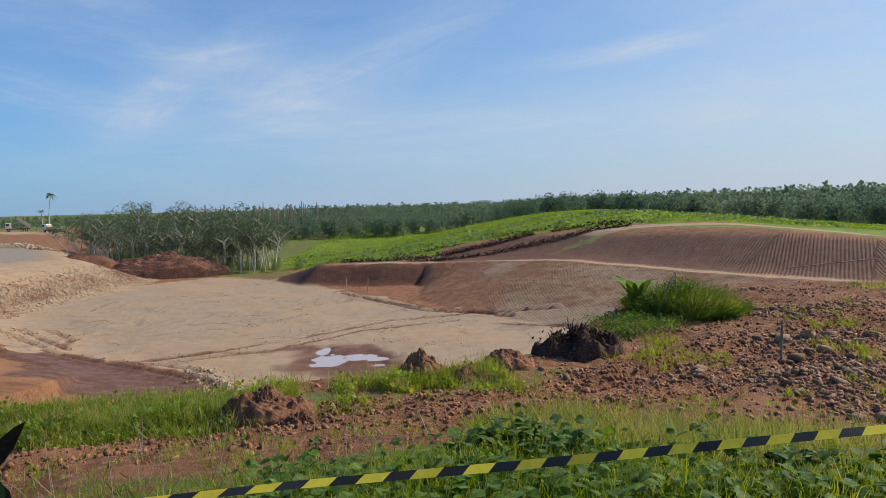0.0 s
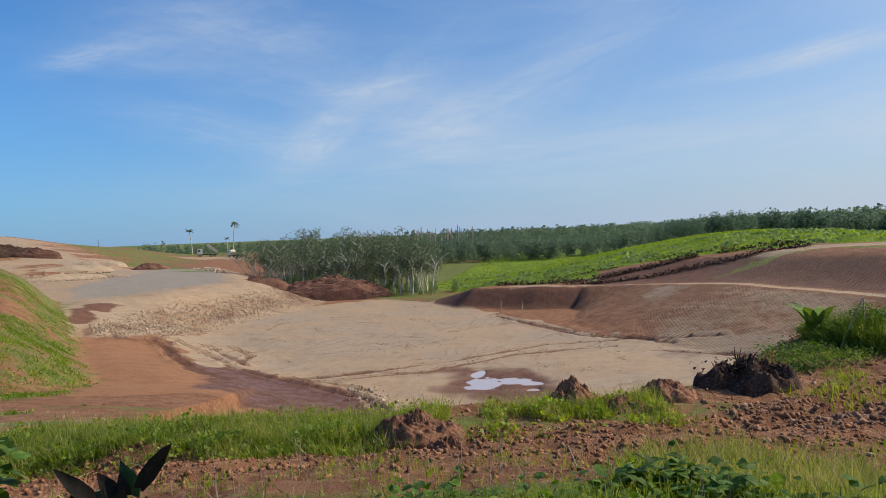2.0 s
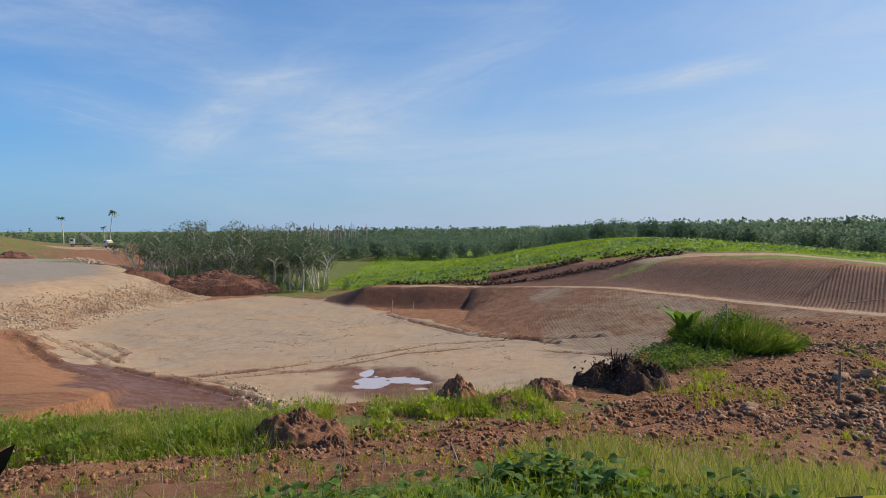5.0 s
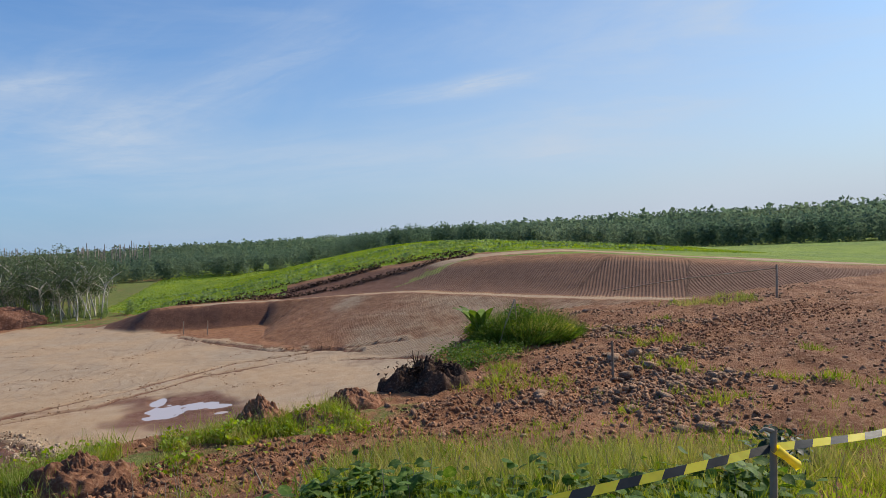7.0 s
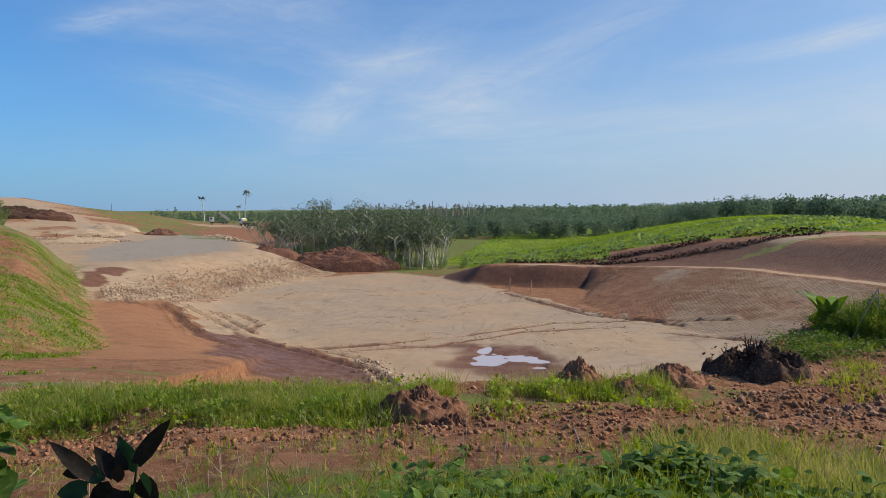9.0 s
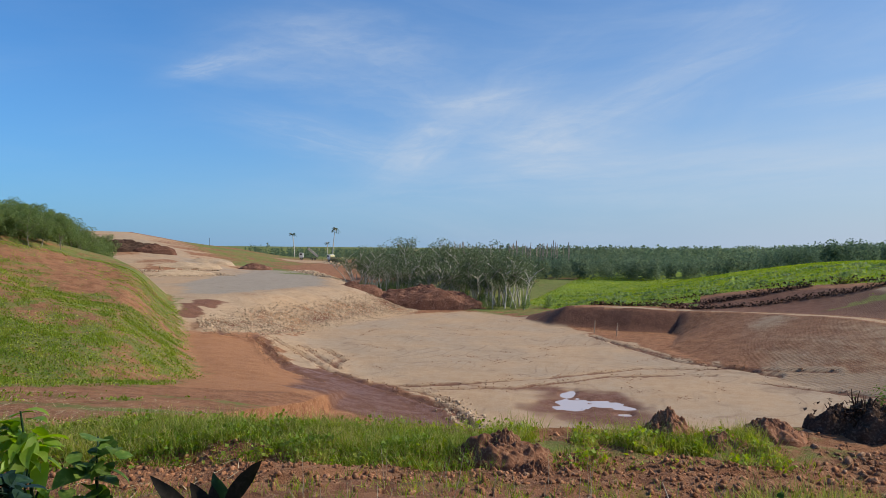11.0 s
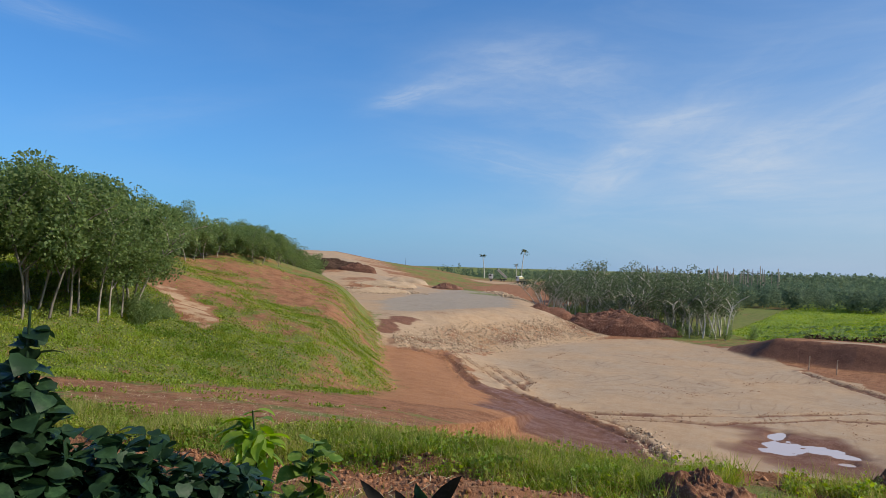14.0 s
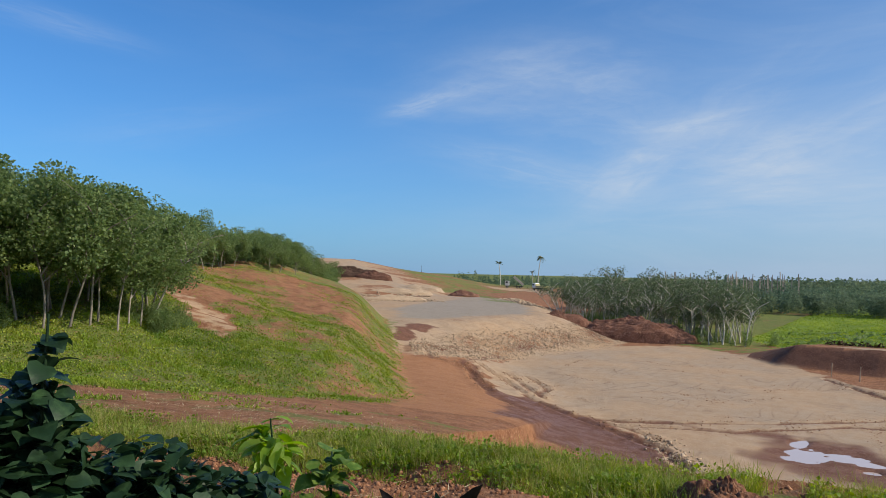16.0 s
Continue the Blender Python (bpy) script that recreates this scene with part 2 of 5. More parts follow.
grass = q.mix(q.ramp(n1, 0.3, 0.7), mottle((0.10, 0.13, 0.027), (0.15, 0.165, 0.042), (0.19, 0.16, 0.06)), mottle((0.105, 0.155, 0.024), (0.165, 0.195, 0.04), (0.21, 0.185, 0.06)))
tufty = q.math("ADD", q.math("MULTIPLY", q.noise(place, 2.6, 6, 0.7), 0.75), q.math("MULTIPLY", q.noise(place, 0.35, 4, 0.6), 0.55))
colour = q.mix(q.ramp(q.math("ADD", shares[4], q.math("MULTIPLY", q.math("SUBTRACT", tufty, 0.65), 1.5)), 0.32, 0.62), colour, grass)
colour = q.mix(share(5), colour, q.mix(q.ramp(n1, 0.4, 0.6), mottle((0.09, 0.165, 0.018), (0.15, 0.22, 0.028), (0.24, 0.26, 0.06)), mottle((0.14, 0.22, 0.02), (0.21, 0.29, 0.03), (0.28, 0.29, 0.06))))
# scuffs of turning wheels on the gravel
bent = q.noise(q.mapped(place, (1, 0.6, 1), (0, 0, 0.7)), 0.13, 2, 0.4, 0.8)
thread = q.math("SUBTRACT", 1.0, q.ramp(q.math("ABSOLUTE", q.math("SUBTRACT", q.math("FRACT", q.math("MULTIPLY", bent, 9.0)), 0.5)), 0.0, 0.12))
scuff = q.math("MULTIPLY", thread, q.math("MULTIPLY", q.ramp(n1, 0.42, 0.54), q.math("MULTIPLY", q.ramp(n2, 0.40, 0.52), shares[0])))
colour = q.mix(q.math("MULTIPLY", scuff, 0.42), colour, (0.17, 0.095, 0.058))
# tooth marks of the digger on the graded faces
phase = q.put("ShaderNodeAttribute", attribute_name="tooth_phase").outputs["Fac"]
saw = q.math("FRACT", q.math("ADD", q.math("DIVIDE", phase, 0.34), q.math("MULTIPLY", n2, 0.35)))
toothed = q.math("MULTIPLY", shares[6], q.math("ABSOLUTE", q.math("SUBTRACT", q.math("MULTIPLY", saw, 2.0), 1.0)))
colour = q.mix(q.math("MULTIPLY", toothed, 0.38), colour, (0.25, 0.155, 0.098))
shader = q.put("ShaderNodeBsdfPrincipled")
q.join(colour, shader.inputs["Base Color"])
wetness = q.math("MULTIPLY", shares[7], q.ramp(n2, 0.35, 0.6))
q.feed(shader.inputs["Roughness"], q.math("SUBTRACT", 0.95, q.math("MULTIPLY", wetness, 0.5)))
shader.inputs["Specular IOR Level"].default_value = 0.25
relief = q.put("ShaderNodeBump")
relief.inputs["Distance"].default_value, relief.inputs["Strength"].default_value = 0.11, 0.95
q.join(q.math("MULTIPLY", q.math("ADD", n3, q.math("MULTIPLY", n2, 1.4)), q.math("SUBTRACT", q.math("SUBTRACT", 1.0, q.math("MULTIPLY", shares[0], 0.45)), q.math("MULTIPLY", shares[7], 0.5))), relief.inputs["Height"])
teeth = q.put("ShaderNodeBump")
teeth.inputs["Distance"].default_value, teeth.inputs["Strength"].default_value = 0.10, 0.8
q.join(toothed, teeth.inputs["Height"])
q.join(relief.outputs[0], teeth.inputs["Normal"])
q.join(teeth.outputs[0], shader.inputs["Normal"])
q.join(shader.outputs[0], q.put("ShaderNodeOutputMaterial").inputs[0])

WATER = bpy.data.materials.new("puddle_water")
WATER.use_nodes = True
q = Nodes(WATER.node_tree)
shader = q.put("ShaderNodeBsdfPrincipled")
# muddy base colour, paled to paint in the reflection of the sky
shader.inputs["Base Color"].default_value, shader.inputs["Roughness"].default_value = (0.52, 0.41, 0.36, 1), 0.08
shader.inputs["Specular IOR Level"].default_value = 0.5
shader.inputs["Coat Weight"].default_value = 0.2
ripple = q.put("ShaderNodeBump", _0=0.08)
q.join(q.noise(q.put("ShaderNodeTexCoord").outputs["Object"], 3.0), ripple.inputs["Height"])
q.join(ripple.outputs[0], shader.inputs["Normal"])
q.join(shader.outputs[0], q.put("ShaderNodeOutputMaterial").inputs[0])

# ---- the lie of the land ----
def smooth(t):
    t = np.clip(t, 0, 1)
    return t * t * (3 - 2 * t)


def along(line, x, y, columns=1):
    """Of a polyline of (x, y, value...): the distance to it, the side (positive: left of its way), and the values at the nearest point."""
    line = np.array(line, float)
    best = np.full(x.shape, 1e9)
    side = np.zeros(x.shape)
    values = np.zeros((columns,) + x.shape)
    for a, b in zip(line[:-1], line[1:]):
        ex, ey = b[0] - a[0], b[1] - a[1]
        u = np.clip(((x - a[0]) * ex + (y - a[1]) * ey) / (ex * ex + ey * ey), 0, 1)
        d = np.hypot(x - a[0] - u * ex, y - a[1] - u * ey)
        cross = (ex * (y - a[1]) - ey * (x - a[0])) / math.hypot(ex, ey)
        near = (d < best - 1e-6) | ((np.abs(d - best) < 1e-6) & (np.abs(cross) > np.abs(side)))
        best = np.where(near, d, best)
        side = np.where(near, cross, side)
        for k in range(columns):
            values[k] = np.where(near, a[2 + k] + u * (b[2 + k] - a[2 + k]), values[k])
    return best * np.where(side >= 0, 1, -1), values


def inside(poly, x, y):
    """The distance into a closed polygon: positive inside, negative outside."""
    d = np.full(x.shape, 1e9)
    within = np.zeros(x.shape, bool)
    for (ax, ay), (bx, by) in zip(poly, poly[1:] + poly[:1]):
        ex, ey = bx - ax, by - ay
        u = np.clip(((x - ax) * ex + (y - ay) * ey) / (ex * ex + ey * ey), 0, 1)
        d = np.minimum(d, np.hypot(x - ax - u * ex, y - ay - u * ey))
        if by != ay:
            within ^= ((ay > y) != (by > y)) & (x < (bx - ax) * (y - ay) / (by - ay) + ax)
    return np.where(within, d, -d)


GRAIN = [(np.random.RandomState(k).uniform(0, 7, 8), np.random.RandomState(k + 50).uniform(-1, 1, (8, 2))) for k in range(4)]


def rough(x, y, size, which=0):
    """A smooth uneven field, about -1 to 1, of waves about size metres long."""
    total = np.zeros(x.shape)
    phases, ways = GRAIN[which]
    wx = x + 0.35 * size * np.sin(y / size * 2.1 + which)
    wy = y + 0.35 * size * np.sin(x / size * 1.7 + which * 2)
    for k in range(8):
        vx, vy = ways[k] / np.hypot(*ways[k])
        f = 2 * math.pi / size * (0.6 + 0.2 * k)
        total += np.sin((wx * vx + wy * vy) * f + phases[k]) / (1 + 0.35 * k)
    return total / 2.6


# the edge of the bank on which the camera stands (x, y, height, fall beyond it)
CREST = [(-60, 2, 7.6, 0.12), (-30, 4, 7.0, 0.13), (-14.6, 8.6, 7.0, 0.18), (-11.0, 9.6, 7.15, 0.22), (-7.8, 11.2, 7.2, 0.5), (-4.5, 11.4, 7.25, 0.6), (-0.8, 13.1, 7.3, 0.6), (1.6, 14.0, 7.3, 0.6),
         (4.0, 18.5, 7.3, 0.6), (5.2, 21.0, 7.3, 0.6), (9.7, 25.4, 7.3, 0.6), (16, 25.6, 7.3, 0.6), (22, 27.8, 7.3, 0.5), (40, 33, 7.2, 0.4), (90, 42, 6.5, 0.3)]
# the foot of the grassy hill
FOOT = [(-48, -30, 6.5), (-31, 0, 5.6), (-26, 13, 5.0), (-24.6, 18, 4.5), (-24.3, 26, 3.0), (-28, 33.5, 2.1), (-41, 46.4, 2.0), (-50, 56, 2.6), (-62, 68, 3.6), (-78, 80, 4.4), (-120, 105, 5.6), (-180, 150, 8.5)]
# the road on the ledge round the far side of the pit (x, y, height, width of the face below, width of the face above)
LEDGE = [(-40, 125, -0.3, 8, 14), (-26, 104, 0.3, 3, 14), (-19, 95, 2.6, 3.2, 14), (-10, 93.5, 2.7, 2.6, 14), (-4, 94.2, 2.6, 3.2, 14), (0.5, 91.5, 2.9, 7, 14), (5, 87, 3.3, 13, 15), (12.5, 77.5, 3.9, 16, 12), (24, 63, 3.6, 15, 13), (33, 55, 3.4, 14, 13),
         (46, 49, 3.6, 12, 12), (80, 38, 4.0, 10, 12), (200, 10, 4, 10, 12)]
# the raised ground in the west, with the upper bench on it
BENCH = [(-53.5, 58), (-56.5, 72), (-55.5, 90), (-55, 101), (-63, 113), (-84, 140), (-120, 178), (-150, 260), (-165, 420), (-900, 900), (-900, -200), (-140, 60), (-85, 56)]

TRACK = [(-40, 1), (-16, 4.5), (-7, 8.2), (-2.7, 8.9), (1.2, 10.3), (5.5, 13.2), (10, 17), (20, 22), (40, 28)]
# wheel ruts and washed edges on the pit floor: line, half width, depth
RUTS = [([(-42, 56), (-39, 53.5), (-35.5, 49.5), (-31, 45.5)], 0.4, 0.16), ([(-42, 59), (-37.5, 56), (-34, 53), (-30.5, 49.5)], 0.35, 0.22), ([(-40.5, 54.6), (-37, 52), (-32.5, 47.5)], 0.3, 0.2), ([(-47.5, 57), (-43, 53), (-41.5, 55), (-44, 61), (-48, 72)], 0.5, 0.14),
        ([(-24, 46), (-18, 50), (-12.5, 55), (-6, 63), (2, 65.5), (9, 63)], 0.45, 0.16), ([(-20, 47), (-14, 50), (-8, 58), (0, 62)], 0.35, 0.12), ([(-14, 84), (-8, 75), (-3, 68), (3, 64.5)], 0.5, 0.2),
        ([(-11, 80), (-5, 72), (0, 67), (5, 63)], 0.4, 0.16), ([(-41, 57), (-35, 49), (-30, 44), (-26, 42)], 0.5, 0.12), ([(-39, 60), (-33, 54), (-29, 50)], 0.35, 0.2),
        ([(-30, 49), (-25, 46), (-20, 44), (-15.5, 41.5), (-13, 38)], 0.5, 0.22), ([(-37, 61), (-32, 56), (-30, 51)], 0.35, 0.2), ([(-27, 47.5), (-20, 46), (-16, 43.5)], 0.3, 0.14), ([(3, 60), (9, 58), (14, 55)], 0.4, 0.1)]


def land(x, y):
    """The height of the ground."""
    x, y = np.asarray(x, float), np.asarray(y, float)
    d = np.hypot(x, y)
    z = 3.2 * smooth((d - 125) / 90) + 1.6 * smooth((d - 260) / 150)
    z += 4.5 * smooth((d - 420) / 700) * smooth((x + 260) / 500)
    # upper bench and the ridge with its haul road
    s, l = -0.8 * (x + 100) + 0.6 * (y - 125), 0.6 * (x + 100) + 0.8 * (y - 125)
    s_west = s
    west = 4 + np.clip(0.082 * s, 0, 12.0) * smooth((s + 5) / 30)
    west -= np.clip(0.15 * (l + 6), 0, 12) * smooth(s / 40)
    west = np.maximum(west, 4.0 + 0.6 * smooth((d - 250) / 80))
    west -= 6 * smooth((s - 190) / 200)
    k = inside(BENCH, x, y)
    z = z + (west - z) * smooth((k + 11) / 15)
    # the far hill and the faces cut into it
    s, (zr, below, above) = along(LEDGE, x, y, 3)
    hill = 8.5 * smooth((x + 35) / 70) - 0.03 * np.clip(125 - y, 0, 80) - 0.08 * np.clip(x - 35, 0, 60)
    hill = np.maximum(hill - 5.5 * smooth((d - 170) / 120), z)
    up = zr + (hill - zr) * smooth((s - 2.6) / above)
    east = np.where(s > 2.6, up, np.where(s > 0, zr, zr * np.clip(1 + s / below, 0, 1)))
    take = smooth((x + 48 - 0.1 * y) / 14) * smooth((y - 20) / 10)
    z = np.where(s > 0, z + (east - z) * take, np.maximum(z, east * take))
    # low ground by the hill, and the grassy hill itself
    s, (zf,) = along(FOOT, x, y)
    ramp = zf * smooth(1 + s / 15.0) * smooth((80 - y) / 12)
    rise = np.minimum(np.clip(s, 0, 26), 26 - 8 * smooth((y - 34) / 12))
    steep = (1.3 * smooth((y - 20) / 8) + 0.9 * smooth((y - 28) / 6) + 0.9 * smooth((y - 40) / 8)) * smooth(s / (6.0 + 2 * smooth((30 - y) / 8)))
    mound = zf + (0.15 + 0.07 * smooth((y - 20) / 8)) * rise + 0.003 * rise ** 2 + steep - 0.09 * np.clip(s - 20, 0, 40)
    mound = mound - smooth((y - 66) / 40) * smooth((s + 0.0) / 10) * 2.4
    z = np.where(s > 0, np.maximum(mound, z), np.maximum(z, ramp))
    # the bank
    s, (zc, fall) = along(CREST, x, y, 2)
    bank = zc + 1.65 * smooth((12 - d) / 11)
    slope = zc - fall * np.clip(s, 0, 60)
    z = np.where(s < 0, bank, np.maximum(z, slope))
    # ruts and slumps on the pit floor
    for line, width, depth in RUTS:
        cut, _ = along([(*p, 0) for p in line], x, y)
        z = z - depth * smooth(1 - np.abs(cut + 0.25 * rough(x, y, 3, 1)) / width) + 0.5 * depth * smooth(1 - np.abs(np.abs(cut) - 1.5 * width) / width)
    # shallow hollows that hold the puddle
    hollow = 0
    for cx, cy, a, b_ in ((-9.0, 47.3, 1.5, 2.2), (-7.0, 48.2, 1.4, 1.2), (-9.9, 50.2, 0.5, 1.4), (-5.6, 47.4, 0.9, 0.8), (-5.3, 45.6, 0.5, 0.5)):
        hollow = np.maximum(hollow, np.exp(-((x - cx) / a) ** 2 - ((y - cy) / b_) ** 2))
    z = z - 0.30 * hollow + 0.09 * hollow * rough(x, y, 1.3, 0)
    # wheel ruts of the track along the bank
    cut, _ = along([(*p, 0) for p in TRACK], x, y)
    cut = cut + 0.12 * rough(x, y, 2.2, 3)
    z = z - (d < 60) * (0.09 * smooth(1 - np.abs(cut - 0.6) / 0.3) + 0.09 * smooth(1 - np.abs(cut + 0.6) / 0.3) - 0.05 * smooth(1 - np.abs(np.abs(cut) - 1.05) / 0.25))
    # uneven ground: clods and wheel ruts on the bank, a swell elsewhere
    onbank = smooth((2 - s) / 3) * smooth((60 - d) / 20)
    z = z + onbank * (0.10 * rough(x, y, 2.6, 0) + 0.05 * rough(x, y, 0.8, 1) + 0.022 * rough(x, y, 0.34, 2))
    z = z + (1 - onbank) * smooth((d - 20) / 20) * (0.10 * rough(x, y, 9, 3) + 0.04 * rough(x, y, 2.4, 1)) * (0.6 + 1.5 * smooth((x + 30) / -20) * smooth((8 - np.abs(k + 4)) / 4))
    broken = smooth((s_west - 2) / 12) * smooth((k - 2) / 6)
    z = z + broken * (0.55 * rough(x, y, 16, 1) + 0.3 * rough(x, y, 5.5, 2)) + smooth((4 - np.abs(k + 5)) / 3) * (d < 200) * (0.20 * rough(x, y, 3.1, 0) + 0.12 * rough(x, y, 1.4, 2))
    return z


# ---- what the ground is made of ----
PAD = [(-28.5, 46), (-24, 46.4), (-20, 45.6), (-17, 44), (-13, 38), (-6, 32), (4, 30), (14, 34), (16, 58), (11, 62), (1, 66.5), (-7, 77), (-14, 86), (-24, 100), (-37, 108), (-45, 99), (-48, 81), (-46, 70), (-42, 58), (-35, 51)]
CLAY = [(-47, 52), (-43, 54), (-38, 51.5), (-30, 45.5), (-24, 40), (-20, 32), (-24, 25), (-30, 33), (-41, 45)]
MUD = [(-31, 47), (-27, 48), (-16.6, 43.5), (-13, 38), (-14, 34), (-22, 35), (-27, 41)]
MUD_EAST = [(-20, 49.6), (-12, 51.8), (-7, 51.5), (-2.5, 46), (-2, 40), (-8, 41.5), (-11.5, 44), (-12.5, 49)]
BENCH_TOP = [(-62, 75), (-61.5, 90), (-61.5, 101), (-69, 114), (-92, 145), (-106, 152), (-99, 119), (-83, 91), (-66, 74)]
HAUL_ROAD = [(-70, 78), (-93, 104), (-104, 134), (-128, 147), (-143, 154), (-165, 168), (-188, 186), (-230, 206)]
SIDE_ROAD = [(-92, 92), (-112, 106), (-141, 128), (-141, 145)]
RIM_ROAD = [(0, 96), (16, 92), (24, 93), (36, 86), (48, 74), (70, 60)]
GULLY = [(-14, 103), (0, 103), (14, 97), (25, 96)]


def near(line, x, y, width):
    d, _ = along([(*p, 0) for p in line], x, y)
    return smooth(1 - (np.abs(d) - width) / (0.5 * width + 0.4))


def soil(x, y):
    """Shares of tan, grey, clay, mud, grass, meadow, tooth marks and wet at each place; mud also carries painted shade.
    """
    d = np.hypot(x, y)
    wx = x + (d > 30) * (1.1 * rough(x, y, 8, 1) + 0.6 * rough(x, y, 2.6, 2))
    wy = y + (d > 30) * (1.1 * rough(x, y, 9, 3) + 0.6 * rough(x, y, 2.3, 0))
    band = lambda poly, w: smooth(inside(poly, wx, wy) / w + 0.5)
    far = smooth((d - 110) / 20)
    tan = band(PAD, 2.5)
    k = inside(BENCH, x, y)
    s = -0.8 * (x + 100) + 0.6 * (y - 125)
    l = 0.6 * (x + 100) + 0.8 * (y - 125)
    foot, _ = along(FOOT, x, y)
    tan = np.maximum(tan, (0.70 + 0.16 * rough(x, y, 6, 0) - 0.16 * smooth((-2 - k) / 3) * smooth((k + 9) / 2)) * smooth((k + 12) / 3) * (foot < 1.0) * smooth((72 - np.hypot(x + 60, y - 90)) / 20))
    ridge = smooth((s - 5) / 20) * smooth((k) / 6) * smooth((26 - l) / 14)
    tan = np.maximum(tan, (0.50 + 0.22 * rough(x, y, 13, 2) + 0.14 * rough(x, y, 4.5, 1)) * ridge)
    tan = np.maximum(tan, np.maximum(near(HAUL_ROAD, x, y, 4.0), near(SIDE_ROAD, x, y, 5.0)))
    yard = band([(-168, 236), (-130, 226), (-122, 246), (-160, 256)], 8)
    tan = np.maximum(tan, yard)
    grey = 0.95 * band(BENCH_TOP, 5) + 0.36 * band(PAD, 12) + 0.5 * near(HAUL_ROAD, x, y, 3.0) * (s > 10)
    ledge, (zr, below, above) = along(LEDGE, x, y, 3)
    on_face = smooth((ledge + below + 3) / 3) * smooth((x + 2) / 8) * smooth((y - 38) / 6)
    face_tan = on_face * smooth((2.0 - ledge) / 3)
    tan = np.maximum(tan, (0.46 + 0.14 * rough(x, y, 9, 2)) * face_tan)
    tan = np.maximum(tan, 0.85 * smooth(1 - np.abs(ledge - 1.3) / 2.2) * smooth((x + 20) / 10))
    tan = np.maximum(tan, 0.9 * near(RIM_ROAD, x, y, 1.6))
    clay = band(CLAY, 5)
    mud = np.maximum(band(MUD, 2.5), 0.8 * band(MUD_EAST, 4))
    for line, width, depth in RUTS:
        cut, _ = along([(*p, 0) for p in line], x, y)
        mud = np.maximum(mud, 0.72 * smooth(1.3 - np.abs(cut + 0.25 * rough(x, y, 3, 1)) / width))
    mud = np.maximum(mud, (0.34 + 0.30 * rough(x, y, 4, 2)) * smooth((-1.5 - k) / 2) * smooth((k + 10) / 2) * (foot < 0) * (x < -36) * (d < 150))
    mud = np.maximum(mud, 0.9 * band([(-50.5, 54), (-52.5, 60), (-56, 68), (-58.5, 71), (-58, 66), (-54, 57)], 1.5))
    wet = np.maximum(band(MUD, 4), 0.5 * band(MUD_EAST, 3))
    # grass: the hill, the bank, the plateau in the west, the meadow on the far hill and all the distance
    patch = rough(x, y, 13, 0) + 0.6 * rough(x, y, 5, 2)
    grass = smooth((foot + 2.4) / 4.5) * (0.73 - 0.15 * smooth((y - 22) / 10) + 0.11 * patch + 0.13 * rough(x, y, 2.3, 3)) * (1 - 0.26 * smooth((foot - 7) / 10) * smooth((y - 26) / 8)) * (1 - 0.25 * band([(-27, 18), (-33, 27), (-34, 34), (-26, 29)], 5))
    sand = band([(-38.3, 27.9), (-37.9, 25), (-44.3, 26.8), (-50, 28.0), (-49, 29.6), (-43.7, 29.3)], 1.2)
    brown = band([(-43, 31), (-51, 37), (-57, 34), (-53, 28), (-47, 30)], 3) + band([(-43, 31), (-41, 39), (-36, 34), (-36.5, 29)], 3)
    brown = brown + 1.1 * band([(-66, 60), (-47, 51), (-42, 45), (-50, 41), (-63, 49)], 5) + 0.4 * band([(-24, 17), (-20, 24), (-24, 29), (-29, 27), (-28, 22)], 3)
    grass = np.where(foot > 0, grass - 0.6 * sand - 0.20 * brown, grass)
    tan = np.maximum(tan, sand * (foot > 0) * (0.58 + 0.3 * rough(x, y, 1.7, 1)))
    crest, _ = along(CREST, x, y, 2)
    bank = smooth((1.5 - crest) / 1.5) * (d < 80)
    east = smooth((x - 2.0) / 4)
    strip = (1 - 0.45 * smooth(x / 3)) * smooth(1 - np.abs(crest + 1.4) / 2.0) * (1 - 0.6 * smooth((x + 4) / 3)) + 0.35 * smooth(1 - np.abs(crest + 1.0) / 1.4) * (1 - east)
    close = smooth((7.6 - d) / 1.8)
    thin = (0.34 + 0.2 * rough(x, y, 2.2, 1)) * (1 - 0.6 * east)
    green = np.maximum(np.maximum(strip * (0.6 + 0.3 * rough(x, y, 1.6, 3)), close * 0.75), thin) * (1 - 0.8 * near(TRACK, x, y, 0.55))
    grass = np.where(bank > 0.5, 0.72 * green, grass)
    grass = np.where((crest > 1) & (crest < 14) & (x < -9) & (foot < 0), 0.33 + 0.25 * rough(x, y, 4, 1), grass)
    plateau = smooth((k) / 6) * smooth((l - 8) / 8) * (1 - yard) * (0.54 + 0.25 * rough(x, y, 20, 1))
    grass = np.maximum(grass, plateau * smooth((s + 45) / 15) * smooth((d - 125) / 15))
    grass = np.maximum(grass, 0.9 * smooth((d - 300) / 60))
    grass = np.maximum(grass, 0.8 * smooth((d - 165) / 15) * smooth((x + 60) / 15))
    grove = band([(-34, 108), (-45, 112), (-62, 122), (-80, 150), (-60, 190), (-20, 180), (-24, 125)], 6)
    grass = np.maximum(grass * (1 - grove), (0.72 + 0.2 * rough(x, y, 4, 1)) * grove)
    grass = np.maximum(grass, (0.5 + 0.2 * rough(x, y, 3, 1)) * band([(-40, 108), (-34, 104), (-22, 103), (-16, 112), (-22, 130), (-36, 130)], 4))
    meadow = smooth((ledge - 3.0 - above * 0.95) / 4) * smooth((x + 40) / 10) * (1 - grove)
    meadow = np.maximum(meadow, smooth((ledge - 4.5) / 5) * (x < -2) * (x > -34) * smooth((y - 98) / 5))
    gully = np.maximum(near(GULLY, x, y, 1.5), near(RIM_ROAD, x, y, 2.2))
